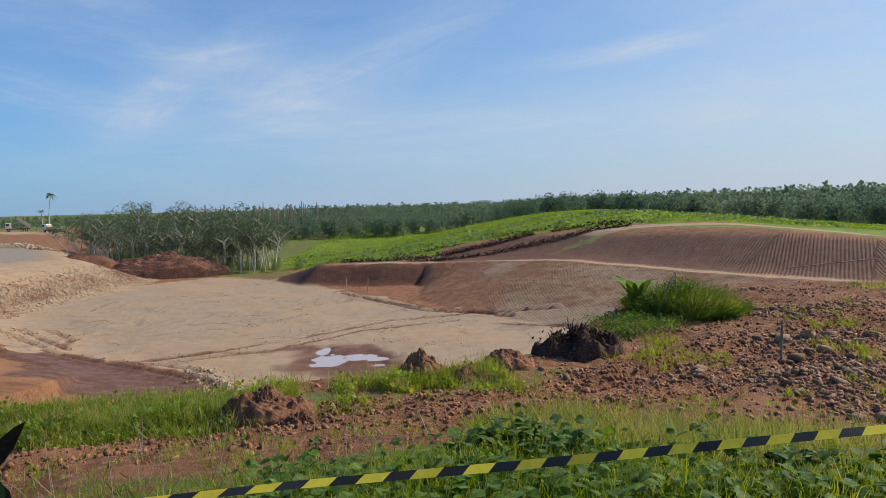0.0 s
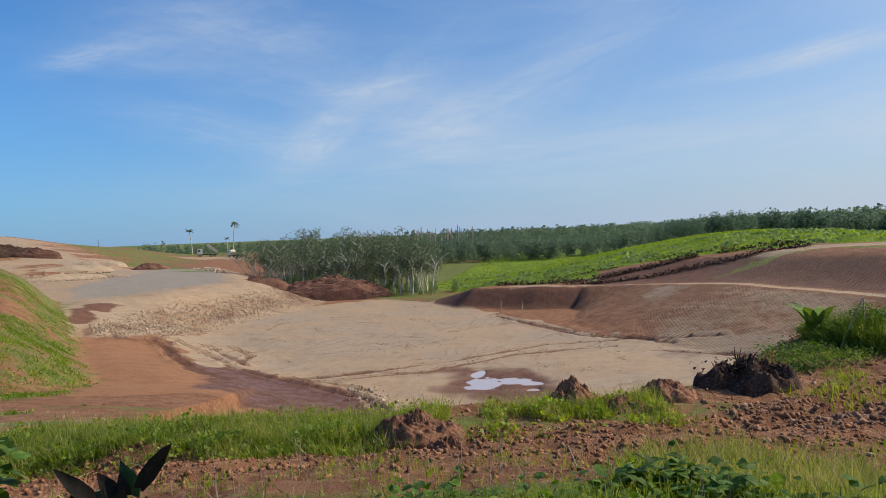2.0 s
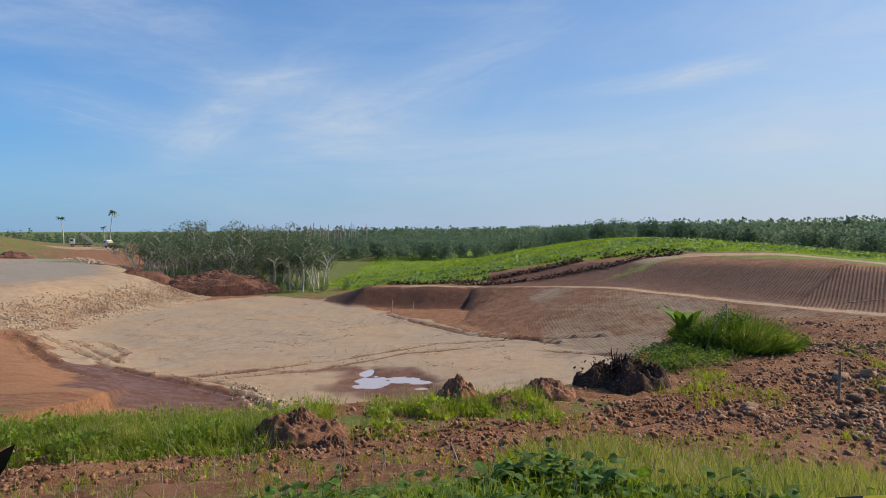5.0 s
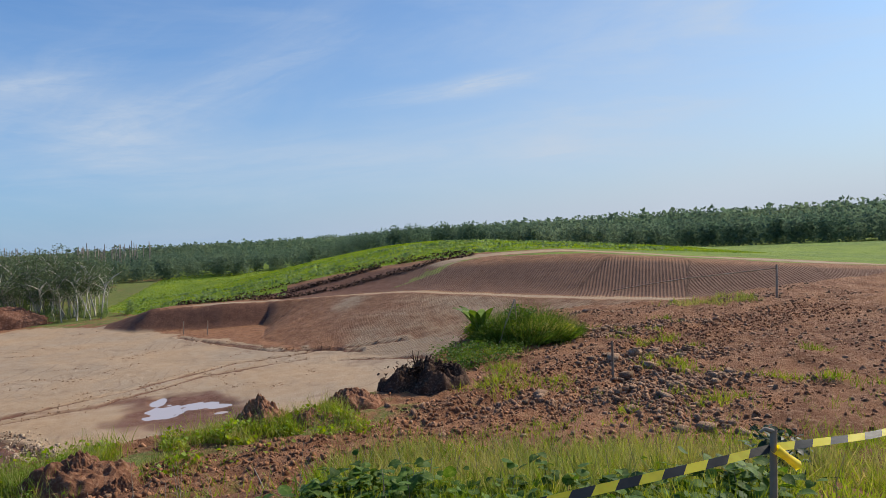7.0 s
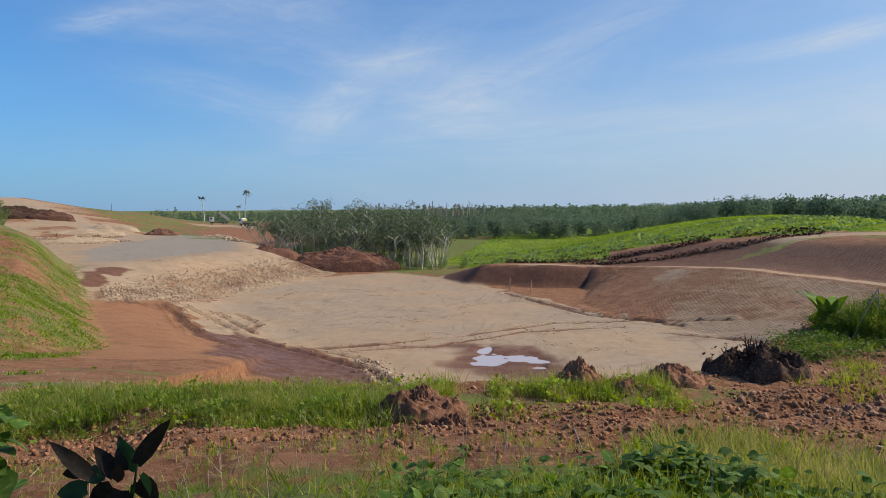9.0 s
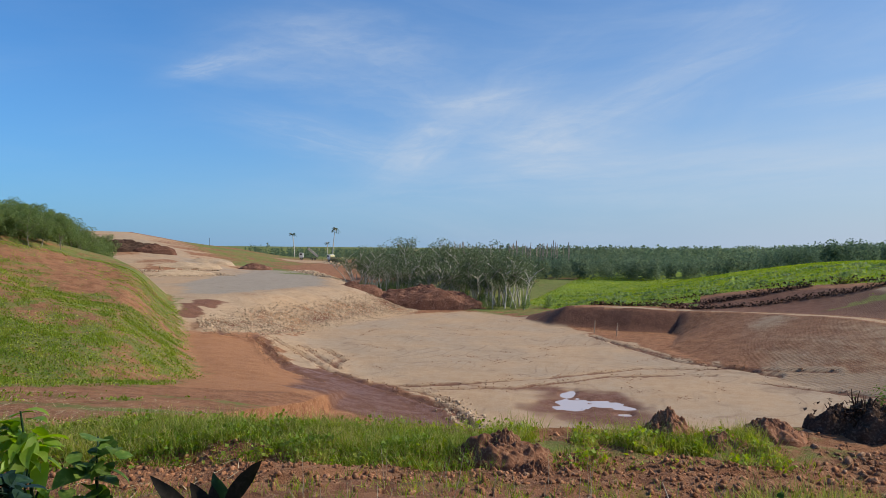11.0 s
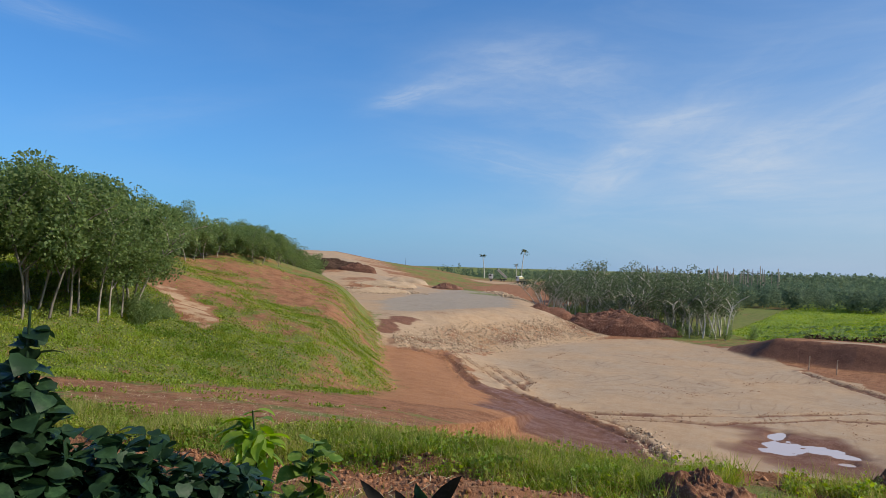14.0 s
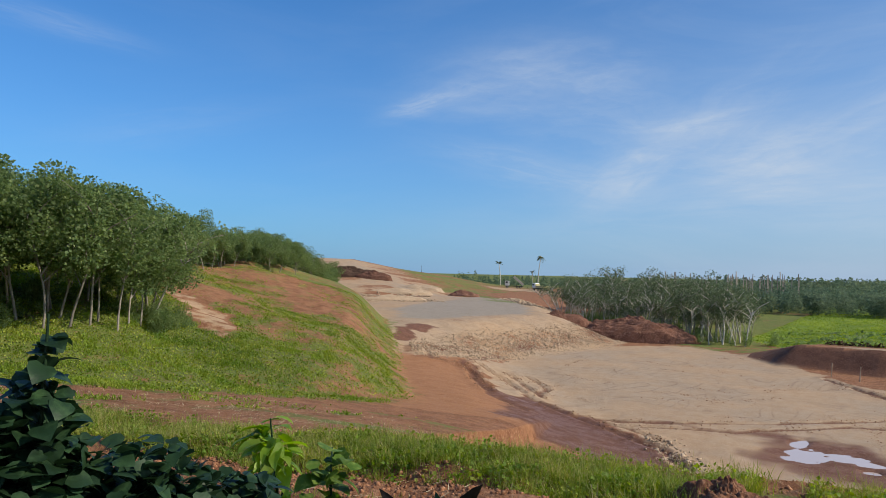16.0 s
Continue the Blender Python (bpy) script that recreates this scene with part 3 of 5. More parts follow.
    knob = band([(9, 88.5), (14, 91), (24, 91.5), (24, 89), (15, 88)], 1.5)
    meadow = np.maximum(meadow * (1 - gully) * (0.9 + 0.2 * rough(x, y, 12, 1)), 0.52 * knob)
    teeth = np.maximum(smooth((ledge + below + 1) / 3) * smooth((x + 2) / 8) * (ledge < 0.3), (ledge > 2.3) * smooth((above + 2.0 - ledge) / 2) * smooth((x - 10) / 5))
    # dug face below the ledge: dark red soil, with its shade painted in
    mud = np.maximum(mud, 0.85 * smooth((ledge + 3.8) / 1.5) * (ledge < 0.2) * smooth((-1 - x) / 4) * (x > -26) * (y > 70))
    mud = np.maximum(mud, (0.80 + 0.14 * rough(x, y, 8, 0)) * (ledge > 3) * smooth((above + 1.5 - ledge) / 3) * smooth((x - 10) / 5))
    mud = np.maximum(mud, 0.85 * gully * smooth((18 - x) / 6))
    # grey-brown cut between ledge and meadow: its shade is painted in here
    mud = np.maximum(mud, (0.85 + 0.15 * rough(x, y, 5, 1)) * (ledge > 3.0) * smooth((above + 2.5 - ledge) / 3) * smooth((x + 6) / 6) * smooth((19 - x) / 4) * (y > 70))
    return [np.clip(v, 0, 1) for v in (tan, grey, clay, mud, np.where(meadow > 0.5, 0, grass), meadow, teeth, wet)]


def mesh_object(name, verts, faces, material, parent=None, smooth_faces=False, materials=()):
    """One mesh object from arrays of corners and of faces of one size."""
    me = bpy.data.meshes.new(name)
    verts, faces = np.asarray(verts, np.float32).reshape(-1, 3), np.asarray(faces, np.int32)
    k = faces.shape[1]
    me.vertices.add(len(verts)), me.loops.add(faces.size), me.polygons.add(len(faces))
    me.vertices.foreach_set("co", verts.ravel())
    me.loops.foreach_set("vertex_index", faces.ravel())
    me.polygons.foreach_set("loop_start", np.arange(0, faces.size, k, dtype=np.int32))
    if smooth_faces:
        me.polygons.foreach_set("use_smooth", np.ones(len(faces), bool))
    for m in materials or (material,):
        me.materials.append(m)
    me.update(calc_edges=True)
    ob = new(name, me)
    ob.parent = parent
    return ob


def steps(fine, near_end, mid_ratio, mid_end, ratio, end):
    """Grid lines outward from 0: even and fine, then wider and wider."""
    out, gap = [0.0], fine
    while out[-1] < end:
        gap *= 1.0 if out[-1] < near_end else mid_ratio if out[-1] < mid_end else ratio
        out.append(out[-1] + gap)
    return np.array(out)


gx = steps(0.13, 12, 1.0075, 75, 1.09, 4000)
gx = np.concatenate([-gx[:0:-1], gx])
gy = np.concatenate([-steps(0.4, 3, 1.15, 30, 1.4, 1500)[:0:-1], steps(0.13, 22, 1.0075, 110, 1.07, 4200)])
X, Y = np.meshgrid(gx, gy)
Z = land(X, Y)
rows_, cols_ = X.shape
index = np.arange(rows_ * cols_).reshape(rows_, cols_)
quads = np.stack([index[:-1, :-1], index[:-1, 1:], index[1:, 1:], index[1:, :-1]], -1).reshape(-1, 4)
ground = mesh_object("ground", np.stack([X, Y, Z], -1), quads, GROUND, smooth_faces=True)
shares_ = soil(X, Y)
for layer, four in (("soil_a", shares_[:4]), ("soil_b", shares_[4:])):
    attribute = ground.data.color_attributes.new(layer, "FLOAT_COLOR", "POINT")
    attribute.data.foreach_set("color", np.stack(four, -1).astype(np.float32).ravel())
arc, total = [], 0.0
for a, b in zip(LEDGE, LEDGE[1:] + LEDGE[-1:]):
    arc.append((a[0], a[1], total))
    total += math.hypot(b[0] - a[0], b[1] - a[1])
s_, (phase,) = along(arc, X, Y)
lean = ground.data.attributes.new("tooth_phase", "FLOAT", "POINT")
lean.data.foreach_set("value", (phase + np.where(s_ > 1.3, 0.22, -0.28) * s_).astype(np.float32).ravel())
tagged(ground, "graded earthworks ground of tan gravel, red soil and grass", "ground", kind="structure")


# ---- tools for things ----
rng = np.random.RandomState(7)


def empty(name, at, label, category, group=""):
    ob = new(name)
    ob.location = at
    return tagged(ob, label, category, group)


def tube(points, radii, sides=6):
    """A tapered round rod along points: corners and faces of four."""
    points, radii = np.array(points, float), np.array(radii, float)
    ways = np.gradient(points, axis=0)
    ways /= np.linalg.norm(ways, axis=1)[:, None]
    ref = np.array([0.31, 0.95, 0.05])
    u = np.cross(ways, ref)
    u /= np.linalg.norm(u, axis=1)[:, None]
    v = np.cross(ways, u)
    a = np.arange(sides) * 2 * math.pi / sides
    verts = points[:, None] + radii[:, None, None] * (np.cos(a)[None, :, None] * u[:, None] + np.sin(a)[None, :, None] * v[:, None])
    k = np.arange(len(points) - 1)[:, None] * sides
    i, j = np.arange(sides)[None], (np.arange(sides)[None] + 1) % sides
    faces = np.stack([k + i, k + j, k + sides + j, k + sides + i], -1).reshape(-1, 4)
    return verts.reshape(-1, 3), faces


def joined(pieces):
    verts, faces, base = [], [], 0
    for v, f in pieces:
        verts.append(v), faces.append(np.asarray(f) + base)
        base += len(v)
    return np.concatenate(verts), np.concatenate(faces)


def frames(ways, twist=None):
    """Axes (side, along, up) for each way: along points down the way, up as near to the sky as it can."""
    along_ = ways / np.linalg.norm(ways, axis=1)[:, None]
    side = np.cross(along_, np.array([0.02, 0.013, 1.0]))
    side /= np.linalg.norm(side, axis=1)[:, None] + 1e-9
    up = np.cross(side, along_)
    if twist is not None:
        c, s = np.cos(twist)[:, None], np.sin(twist)[:, None]
        side, up = c * side + s * up, c * up - s * side
    return np.stack([side, along_, up], 1)


def stamp(shape, faces, where, axes, size):
    """Many copies of a small shape: corners along (side, along, up) at each place."""
    size = np.asarray(size, float)
    size = size[:, None] * np.ones(3) if size.ndim == 1 else size
    v = np.einsum("mk,nk,nkj->nmj", shape, size, axes) + where[:, None]
    f = faces[None] + (np.arange(len(where)) * len(shape))[:, None, None]
    return v.reshape(-1, 3), f.reshape(-1, faces.shape[1])


HALF_LEAF = [(0.26, -0.05, 0.05), (0.44, 0.2, 0.08), (0.40, 0.5, 0.05), (0.2, 0.8, -0.05)]
LEAF = np.array([(0, 0, 0), (0, 0.25, 0.01), (0, 0.5, -0.01), (0, 0.78, -0.09), (0, 1, -0.22)] + HALF_LEAF + [(-a, b, c) for a, b, c in HALF_LEAF], float)
LEAF_FACES = np.array([(0, 5, 6), (0, 6, 1), (1, 6, 7), (1, 7, 2), (2, 7, 8), (2, 8, 3), (3, 8, 4), (0, 10, 9), (0, 1, 10), (1, 11, 10), (1, 2, 11), (2, 12, 11), (2, 3, 12), (3, 4, 12)])
SPRIG = np.array([(0, 0, 0), (-0.5, 0.45, 0.1), (0, 1, -0.08), (0.5, 0.55, 0.1)], float)
SPRIG_FACES = np.array([(0, 3, 2), (0, 2, 1)])
BLADE_SHAPE = np.array([(-0.5, 0, 0), (0.5, 0, 0), (-0.36, 0.55, 0.1), (0.36, 0.55, 0.1), (0, 1, 0.36)], float)
BLADE_FACES = np.array([(0, 1, 3), (0, 3, 2), (2, 3, 4)])


def directions(n, up=0.0):
    v = rng.normal(size=(n, 3))
    v /= np.linalg.norm(v, axis=1)[:, None]
    v[:, 2] += up
    return v / np.linalg.norm(v, axis=1)[:, None]


def ico(sub):
    bm = bmesh.new()
    bmesh.ops.create_icosphere(bm, subdivisions=sub, radius=1)
    v, f = np.array([p.co[:] for p in bm.verts]), np.array([[p.index for p in q.verts] for q in bm.faces])
    bm.free()
    return v, f


ICO1, ICO1_FACES = ico(1)
ICO2, ICO2_FACES = ico(2)
ICO4, ICO4_FACES = ico(4)


def stone_shape(base, seed, flat=0.65):
    """A broken stone: a ball cut by planes."""
    r = np.random.RandomState(seed)
    v = base * (1 + 0.10 * r.normal(size=(len(base), 1)))
    for _ in range(9):
        way = r.normal(size=3)
        way /= np.linalg.norm(way)
        over = v @ way - r.uniform(0.35, 0.72)
        v = v - np.clip(over, 0, None)[:, None] * way
    return v * np.array([1.0, r.uniform(0.65, 0.95), flat * r.uniform(0.7, 1.1)])


def uneven(v, size, amount, seed=0):
    """Moves corners in and out by noise."""
    return np.array([np.array(p) * (1 + amount * noise.noise(Vector(p) / size + Vector((seed, 0, 0)))) for p in v])


def spread(n, box, keep):
    """n places in a box (x0, x1, y0, y1), kept with the chance that keep(x, y) gives."""
    out = np.zeros((0, 2))
    while len(out) < n:
        p = np.stack([rng.uniform(box[0], box[1], 4 * n), rng.uniform(box[2], box[3], 4 * n)], -1)
        out = np.concatenate([out, p[rng.uniform(size=len(p)) < keep(p[:, 0], p[:, 1])]])
    out = out[:n]
    return np.column_stack([out, land(out[:, 0], out[:, 1])])


def box_piece(size, at=(0, 0, 0), bevel=0.0, turn=None):
    bm = bmesh.new()
    bmesh.ops.create_cube(bm, size=1)
    bmesh.ops.scale(bm, vec=size, verts=bm.verts)
    if bevel:
        bmesh.ops.bevel(bm, geom=bm.edges[:], offset=bevel, segments=1, affect="EDGES")
    m = Matrix.Translation(at) @ (turn or Matrix())
    bmesh.ops.transform(bm, matrix=m, verts=bm.verts)
    return bm


def part(name, bm, material, parent=None, label=""):
    me = bpy.data.meshes.new(name)
    bm.to_mesh(me)
    bm.free()
    me.materials.append(material)
    ob = new(name, me)
    ob.parent = parent
    return tagged(ob, label)


# ---- trees ----
def rubber_tree(name, tall, leaves, leaf, seed, at, label, bare=0.38, lean=0.05, group="", branches=5, stout=0.0085, far=False):
    """A slim plantation tree: pale bent stem, forked limbs, an uneven crown of sprigs on clumps."""
    r = np.random.RandomState(seed)
    ob = empty(name, at, label, "tree", group)
    way = np.array([r.normal() * lean, r.normal() * lean])
    ts = np.linspace(0, 1, 7)
    stem = np.column_stack([way[0] * tall * ts ** 1.5 + 0.03 * tall * np.sin(ts * 5 + seed), way[1] * tall * ts ** 1.5 + 0.015 * tall * np.cos(ts * 4 + seed), -0.25 + ts * tall * 0.80])
    pieces = [tube(stem, tall * stout * (1.15 - 0.9 * ts), 6)]
    tips = [(stem[-1], 0.13)]
    for k in range(branches):
        u = bare + 0.10 + (0.85 - bare) * k / branches + r.uniform(-0.04, 0.04)
        root = np.array([np.interp(u, ts, stem[:, c]) for c in range(3)])
        a = r.uniform(0, 2 * math.pi)
        reach = tall * r.uniform(0.16, 0.30)
        rise = tall * r.uniform(0.12, 0.26)
        limb = np.array([root, root + (reach * 0.4 * math.cos(a), reach * 0.4 * math.sin(a), rise * 0.55), root + (reach * math.cos(a), reach * math.sin(a), rise)])
        pieces.append(tube(limb, tall * stout * np.array([0.75, 0.52, 0.24]), 4))
        tips += [(limb[-1], 0.125), (limb[1], 0.09)]
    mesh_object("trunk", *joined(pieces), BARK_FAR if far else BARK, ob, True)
    centres, sizes = np.array([t[0] for t in tips]), np.array([t[1] for t in tips]) * tall
    extra = centres[r.randint(0, len(centres), 2 * branches)] + r.normal(size=(2 * branches, 3)) * tall * np.array([0.09, 0.09, 0.06])
    centres, sizes = np.concatenate([centres, extra]), np.concatenate([sizes, np.full(len(extra), 0.085 * tall)])
    pick = r.choice(len(centres), leaves, p=sizes ** 2 / (sizes ** 2).sum())
    ball = r.normal(size=(leaves, 3))
    ball /= np.linalg.norm(ball, axis=1)[:, None]
    where = centres[pick] + ball * (sizes[pick] * r.uniform(0.30, 1.0, leaves) ** 0.45)[:, None] * np.array([1, 1, 0.72])
    out = ball + r.normal(size=(leaves, 3)) * 0.6 + np.array([0, 0, 0.1])
    v, f = stamp(SPRIG, SPRIG_FACES, where, frames(out, r.uniform(-1.2, 1.2, leaves)), leaf * r.uniform(0.6, 1.4, leaves))
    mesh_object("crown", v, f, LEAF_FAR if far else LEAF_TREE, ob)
    return ob


def plant(models, places, label="", group=""):
    for k, (x, y, size) in enumerate(places):
        m = models[k % len(models)]
        turned = pose(x, y, float(land(x, y)), 0, 0, rng.uniform(0, 360))
        copy = copy_thing(m, turned)
        copy.scale = (size, size, size * rng.uniform(0.92, 1.1))


wood_label = "slim rubber tree with pale trunk and dense dark-green crown"
models = [rubber_tree("rubber_tree", 7.9, 3900, 0.155, 11 + k, (-58 - 5 * k, 2 - 4 * k, float(land(-58 - 5 * k, 2 - 4 * k))), wood_label, 0.27, 0.11, "trees of the hill wood", 8) for k in range(5)]
# the front of the wood, then the rows behind it
front = [(-37.2, 16.2, 0.98), (-36.9, 18.5, 0.88), (-38.6, 18.0, 0.95), (-38.8, 20.8, 0.82), (-39.4, 14.2, 1.0), (-38.4, 12.2, 1.02), (-37.8, 9.5, 1.0), (-37.6, 14.9, 0.95), (-38.0, 17.2, 0.9), (-37.9, 19.6, 0.8), (-37.4, 11.2, 1.0), (-39.0, 16.4, 0.95), (-40.5, 16.2, 1.02), (-41.5, 19.0, 0.98), (-40.0, 22.0, 0.86), (-41.4, 23.0, 0.86), (-36.8, 6.5, 1.0), (-41, 11, 1.05)]
plant(models, [(x, y, 1.01 * size) for x, y, size in front])
deep = []
for k in range(190):
    x = -40.5 - 34 * rng.uniform() ** 1.7
    y = rng.uniform(-6, 24) + 0.42 * (-40.5 - x)
    if x + 0.95 * y < -20.5:
        deep.append((x, y, rng.uniform(0.85, 1.05) * (1.08 if y < 16 else 0.84)))
plant(models, deep[:110])
line = [(-56, 32, 0.76), (-62, 39, 0.68), (-64.5, 45.5, 0.57), (-66, 51.5, 0.52), (-69.5, 58.5, 0.48), (-85, 68, 0.52), (-96, 79.5, 0.62), (-112, 99, 0.82), (-132, 122, 0.85)]   # the edge of the wood, and how tall it stands there
behind = []
for row in range(6):
    for (ax, ay, a_size), (bx, by, b_size) in zip(line[:-1], line[1:]):
        count = max(2, int(math.hypot(bx - ax, by - ay) / (2.2 + 0.35 * row)))
        row_places = [(ax + (bx - ax) * (k + rng.uniform(0, 0.8)) / count - 3.6 * row - rng.uniform(0, 1.5), ay + (by - ay) * (k + rng.uniform(0, 0.8)) / count - 1.2 * row, (a_size + (b_size - a_size) * k / count) * rng.uniform(0.88, 1.08) * 0.97 ** row) for k in range(count)]
        if row < 2:
            plant(models, row_places)
        else:
            behind += row_places
# one tree that leans out over the bare patch
leaner = rubber_tree("leaning_tree", 7.4, 700, 0.15, 40, (-40.0, 22.1, float(land(-40.0, 22.1))), "thin pale rubber tree leaning far over, with a thin crown", 0.5, 0.02, "", 5)
leaner.rotation_euler = (radians(-14), radians(24), radians(8))

# the grove at the end of the pit
grove_label = "spindly rubber tree with many pale stems and grey-green leaves"
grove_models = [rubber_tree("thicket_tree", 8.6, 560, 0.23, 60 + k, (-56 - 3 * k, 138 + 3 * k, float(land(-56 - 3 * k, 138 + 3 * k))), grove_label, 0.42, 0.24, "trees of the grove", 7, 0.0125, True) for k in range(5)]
grove = []
for k in range(215):
    u = rng.uniform()
    x, y = -33 - 42 * u + rng.uniform(-1.5, 1.5), 117 + 22 * u + 34 * rng.uniform() ** 1.4
    x += -0.22 * (y - 125)
    grove.append((x, y, rng.uniform(0.55, 1.25) * (1.0 if u < 0.75 else 0.85)))
plant(grove_models, grove)
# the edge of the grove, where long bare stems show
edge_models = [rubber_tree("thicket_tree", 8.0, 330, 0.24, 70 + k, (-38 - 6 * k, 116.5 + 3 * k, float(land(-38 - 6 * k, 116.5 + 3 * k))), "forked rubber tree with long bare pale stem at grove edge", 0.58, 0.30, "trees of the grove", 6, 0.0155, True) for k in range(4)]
edge = [(-31 - 44 * u + rng.uniform(-1, 1), 113 + 19 * u + rng.uniform(-1.5, 2.5), rng.uniform(0.6, 1.05)) for u in (np.arange(44) + rng.uniform(0, 0.8, 44)) / 44]
plant(edge_models, edge)


def palm(at, tall, seed, label, droop=1.0):
    """A coconut palm: a thin bent stem and a head of arching fronds, each with its leaflets."""
    r = np.random.RandomState(seed)
    ob = empty("coconut_palm", at, label, "palm tree", "palms by the yard")
    ts = np.linspace(0, 1, 8)
    stem = np.column_stack([0.05 * tall * r.normal() * ts ** 2, 0.05 * tall * r.normal() * ts ** 2, -0.3 + tall * ts])
    mesh_object("trunk", *tube(stem, 0.22 * (1.1 - 0.5 * ts), 6), BARK_FAR, ob, True)
    ribs, where, ways = [], [], []
    for k in range(9):
        a, lift = r.uniform(0, 6.28), r.uniform(-0.2, 1.0)
        u = np.linspace(0, 1, 7)
        reach = tall * 0.13 * r.uniform(0.8, 1.15)
        rib = stem[-1] + np.column_stack([np.cos(a) * reach * u, np.sin(a) * reach * u, reach * (lift * u - 1.0 * droop * u ** 2)])
        ribs.append(tube(rib, 0.05 * (1.1 - u), 4))
        for i in range(1, 7):
            for side in (-1, 1):
                where.append(rib[i])
                ways.append([np.cos(a + side * 0.9), np.sin(a + side * 0.9), -0.7])
    mesh_object("frond_rib", *joined(ribs), BARK_FAR, ob)
    v, f = stamp(SPRIG * np.array([0.3, 1, 1]), SPRIG_FACES, np.array(where), frames(np.array(ways)), np.full(len(where), tall * 0.065))
    mesh_object("crown", v, f, LEAF_PALM, ob)
    return ob


for k, (x, y, tall, droop) in enumerate([(-168.5, 285, 14.5, 1.0), (-181, 272, 11.5, 0.5), (-172, 286, 8.0, 0.6), (-120, 270, 8.0, 1.0)]):
    palm((x, y, float(land(x, y))), tall, 80 + k, "tall coconut palm with a sparse wind-blown head", droop)

# the woods in the distance: thousands of small trees, most of them coconut palms and rubber trees
r = np.random.RandomState(5)


def clump_tree(seed, n, card=0.17, low=0.0):
    q_ = np.random.RandomState(seed)
    ball = q_.normal(size=(n, 3))
    ball /= np.linalg.norm(ball, axis=1)[:, None]
    knots = q_.normal(size=(7, 3)) * np.array([0.14, 0.14, 0.17]) + np.array([0, 0, 0.6])
    if low:      # leafy almost to the ground
        knots = np.column_stack([q_.normal(size=(7, 2)) * 0.12, np.linspace(low, 0.88, 7)])
        knots[-2:, :2] *= 0.4
    where = ball * 0.15 * q_.uniform(0.4, 1.1, (n, 1)) + knots[q_.randint(0, 7, n)]
    v, f = stamp(SPRIG, SPRIG_FACES, where, frames(ball + 0.5 * q_.normal(size=(n, 3)), q_.uniform(-1, 1, n)), card * q_.uniform(0.6, 1.4, n))
    return v, f


def far_palm(seed):
    q_ = np.random.RandomState(seed)
    where, ways = [], []
    for k in range(16):
        a = q_.uniform(0, 6.28)
        where.append((0, 0, 0.86)), ways.append((math.cos(a), math.sin(a), q_.uniform(-0.6, 0.9)))
    return stamp(SPRIG * np.array([0.26, 1, 1]), SPRIG_FACES, np.array(where), frames(np.array(ways)), 0.14 * q_.uniform(0.7, 1.2, 16))


def woods(name, models_, places, sizes, material, label):
    pieces = []
    kind = r.randint(0, len(models_), len(places))
    for k, (v, f) in enumerate(models_):
        pick = kind == k
        turn = r.uniform(0, 6.28, pick.sum())
        c, s, o = np.cos(turn), np.sin(turn), np.zeros(pick.sum())
        axes = np.stack([np.stack([c, s, o], -1), np.stack([-s, c, o], -1), np.stack([o, o, o + 1], -1)], 1)
        pieces.append(stamp(v, f, places[pick], axes, sizes[pick]))
    return tagged(mesh_object(name, *joined(pieces), material), label, "woods", kind="stuff")


def far_places(n, az0, az1, d0, d1, power=1.6):
    az, d = np.radians(r.uniform(az0, az1, n)), d0 + (d1 - d0) * r.uniform(size=n) ** power
    x, y = d * np.sin(az), d * np.cos(az)
    return np.column_stack([x, y, land(x, y)])


TREES = [clump_tree(90 + k, 110, 0.085, 0.18) for k in range(6)]
FAR_TREES = [clump_tree(80 + k, 40, 0.14, 0.25) for k in range(6)]
BUSHES = [clump_tree(95 + k, 420, 0.05) for k in range(3)]
behind = np.array(behind)
woods("wood_behind", [clump_tree(190 + k, 700, 0.040) for k in range(3)], np.column_stack([behind[:, :2], land(behind[:, 0], behind[:, 1])]), behind[:, 2] * 7.4, LEAF_TREE, "dense dark-green wood on the hill behind the front trees")
def stand(name, shapes, places, tall, label):
    """A stand of far trees; those on the western field keep behind it and stay low."""
    d = np.hypot(places[:, 0], places[:, 1])
    places = places[(places[:, 0] > -110) | (d > 318)]
    sizes = tall * r.uniform(0.62, 1.18, len(places)) * (0.74 + 0.42 * smooth((places[:, 0] + 10) / 190)) * np.where(places[:, 0] < -110, 0.62, 1.0)
    woods(name, shapes, places, sizes, LEAF_HAZED, label)


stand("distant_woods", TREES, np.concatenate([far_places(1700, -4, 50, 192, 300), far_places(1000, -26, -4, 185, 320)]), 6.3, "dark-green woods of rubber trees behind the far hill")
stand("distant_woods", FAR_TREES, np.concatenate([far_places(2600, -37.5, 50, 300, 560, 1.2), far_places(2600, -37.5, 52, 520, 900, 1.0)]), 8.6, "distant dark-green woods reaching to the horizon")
p2 = np.concatenate([far_places(700, -37.5, 48, 300, 560, 1.0), far_places(260, -20, 48, 245, 340, 1.0)])
keep = (p2[:, 0] > -110) | (np.hypot(p2[:, 0], p2[:, 1]) > 318)
p2 = p2[keep]
s2 = r.uniform(6.6, 9.2, len(p2)) * (0.82 + 0.30 * smooth((p2[:, 0] + 10) / 190)) * np.where(p2[:, 0] < -110, 0.55, 1.0)
PALMS = [joined([far_palm(120 + k), (tube([(0, 0, 0.3), (0.01, 0, 0.86)], [0.012, 0.01], 4)[0], tube([(0, 0, 0.3), (0.01, 0, 0.86)], [0.012, 0.01], 4)[1][:, :3])]) for k in range(3)]
woods("distant_palms", PALMS, p2, s2, LEAF_HAZED, "distant coconut palms standing out over the woods")
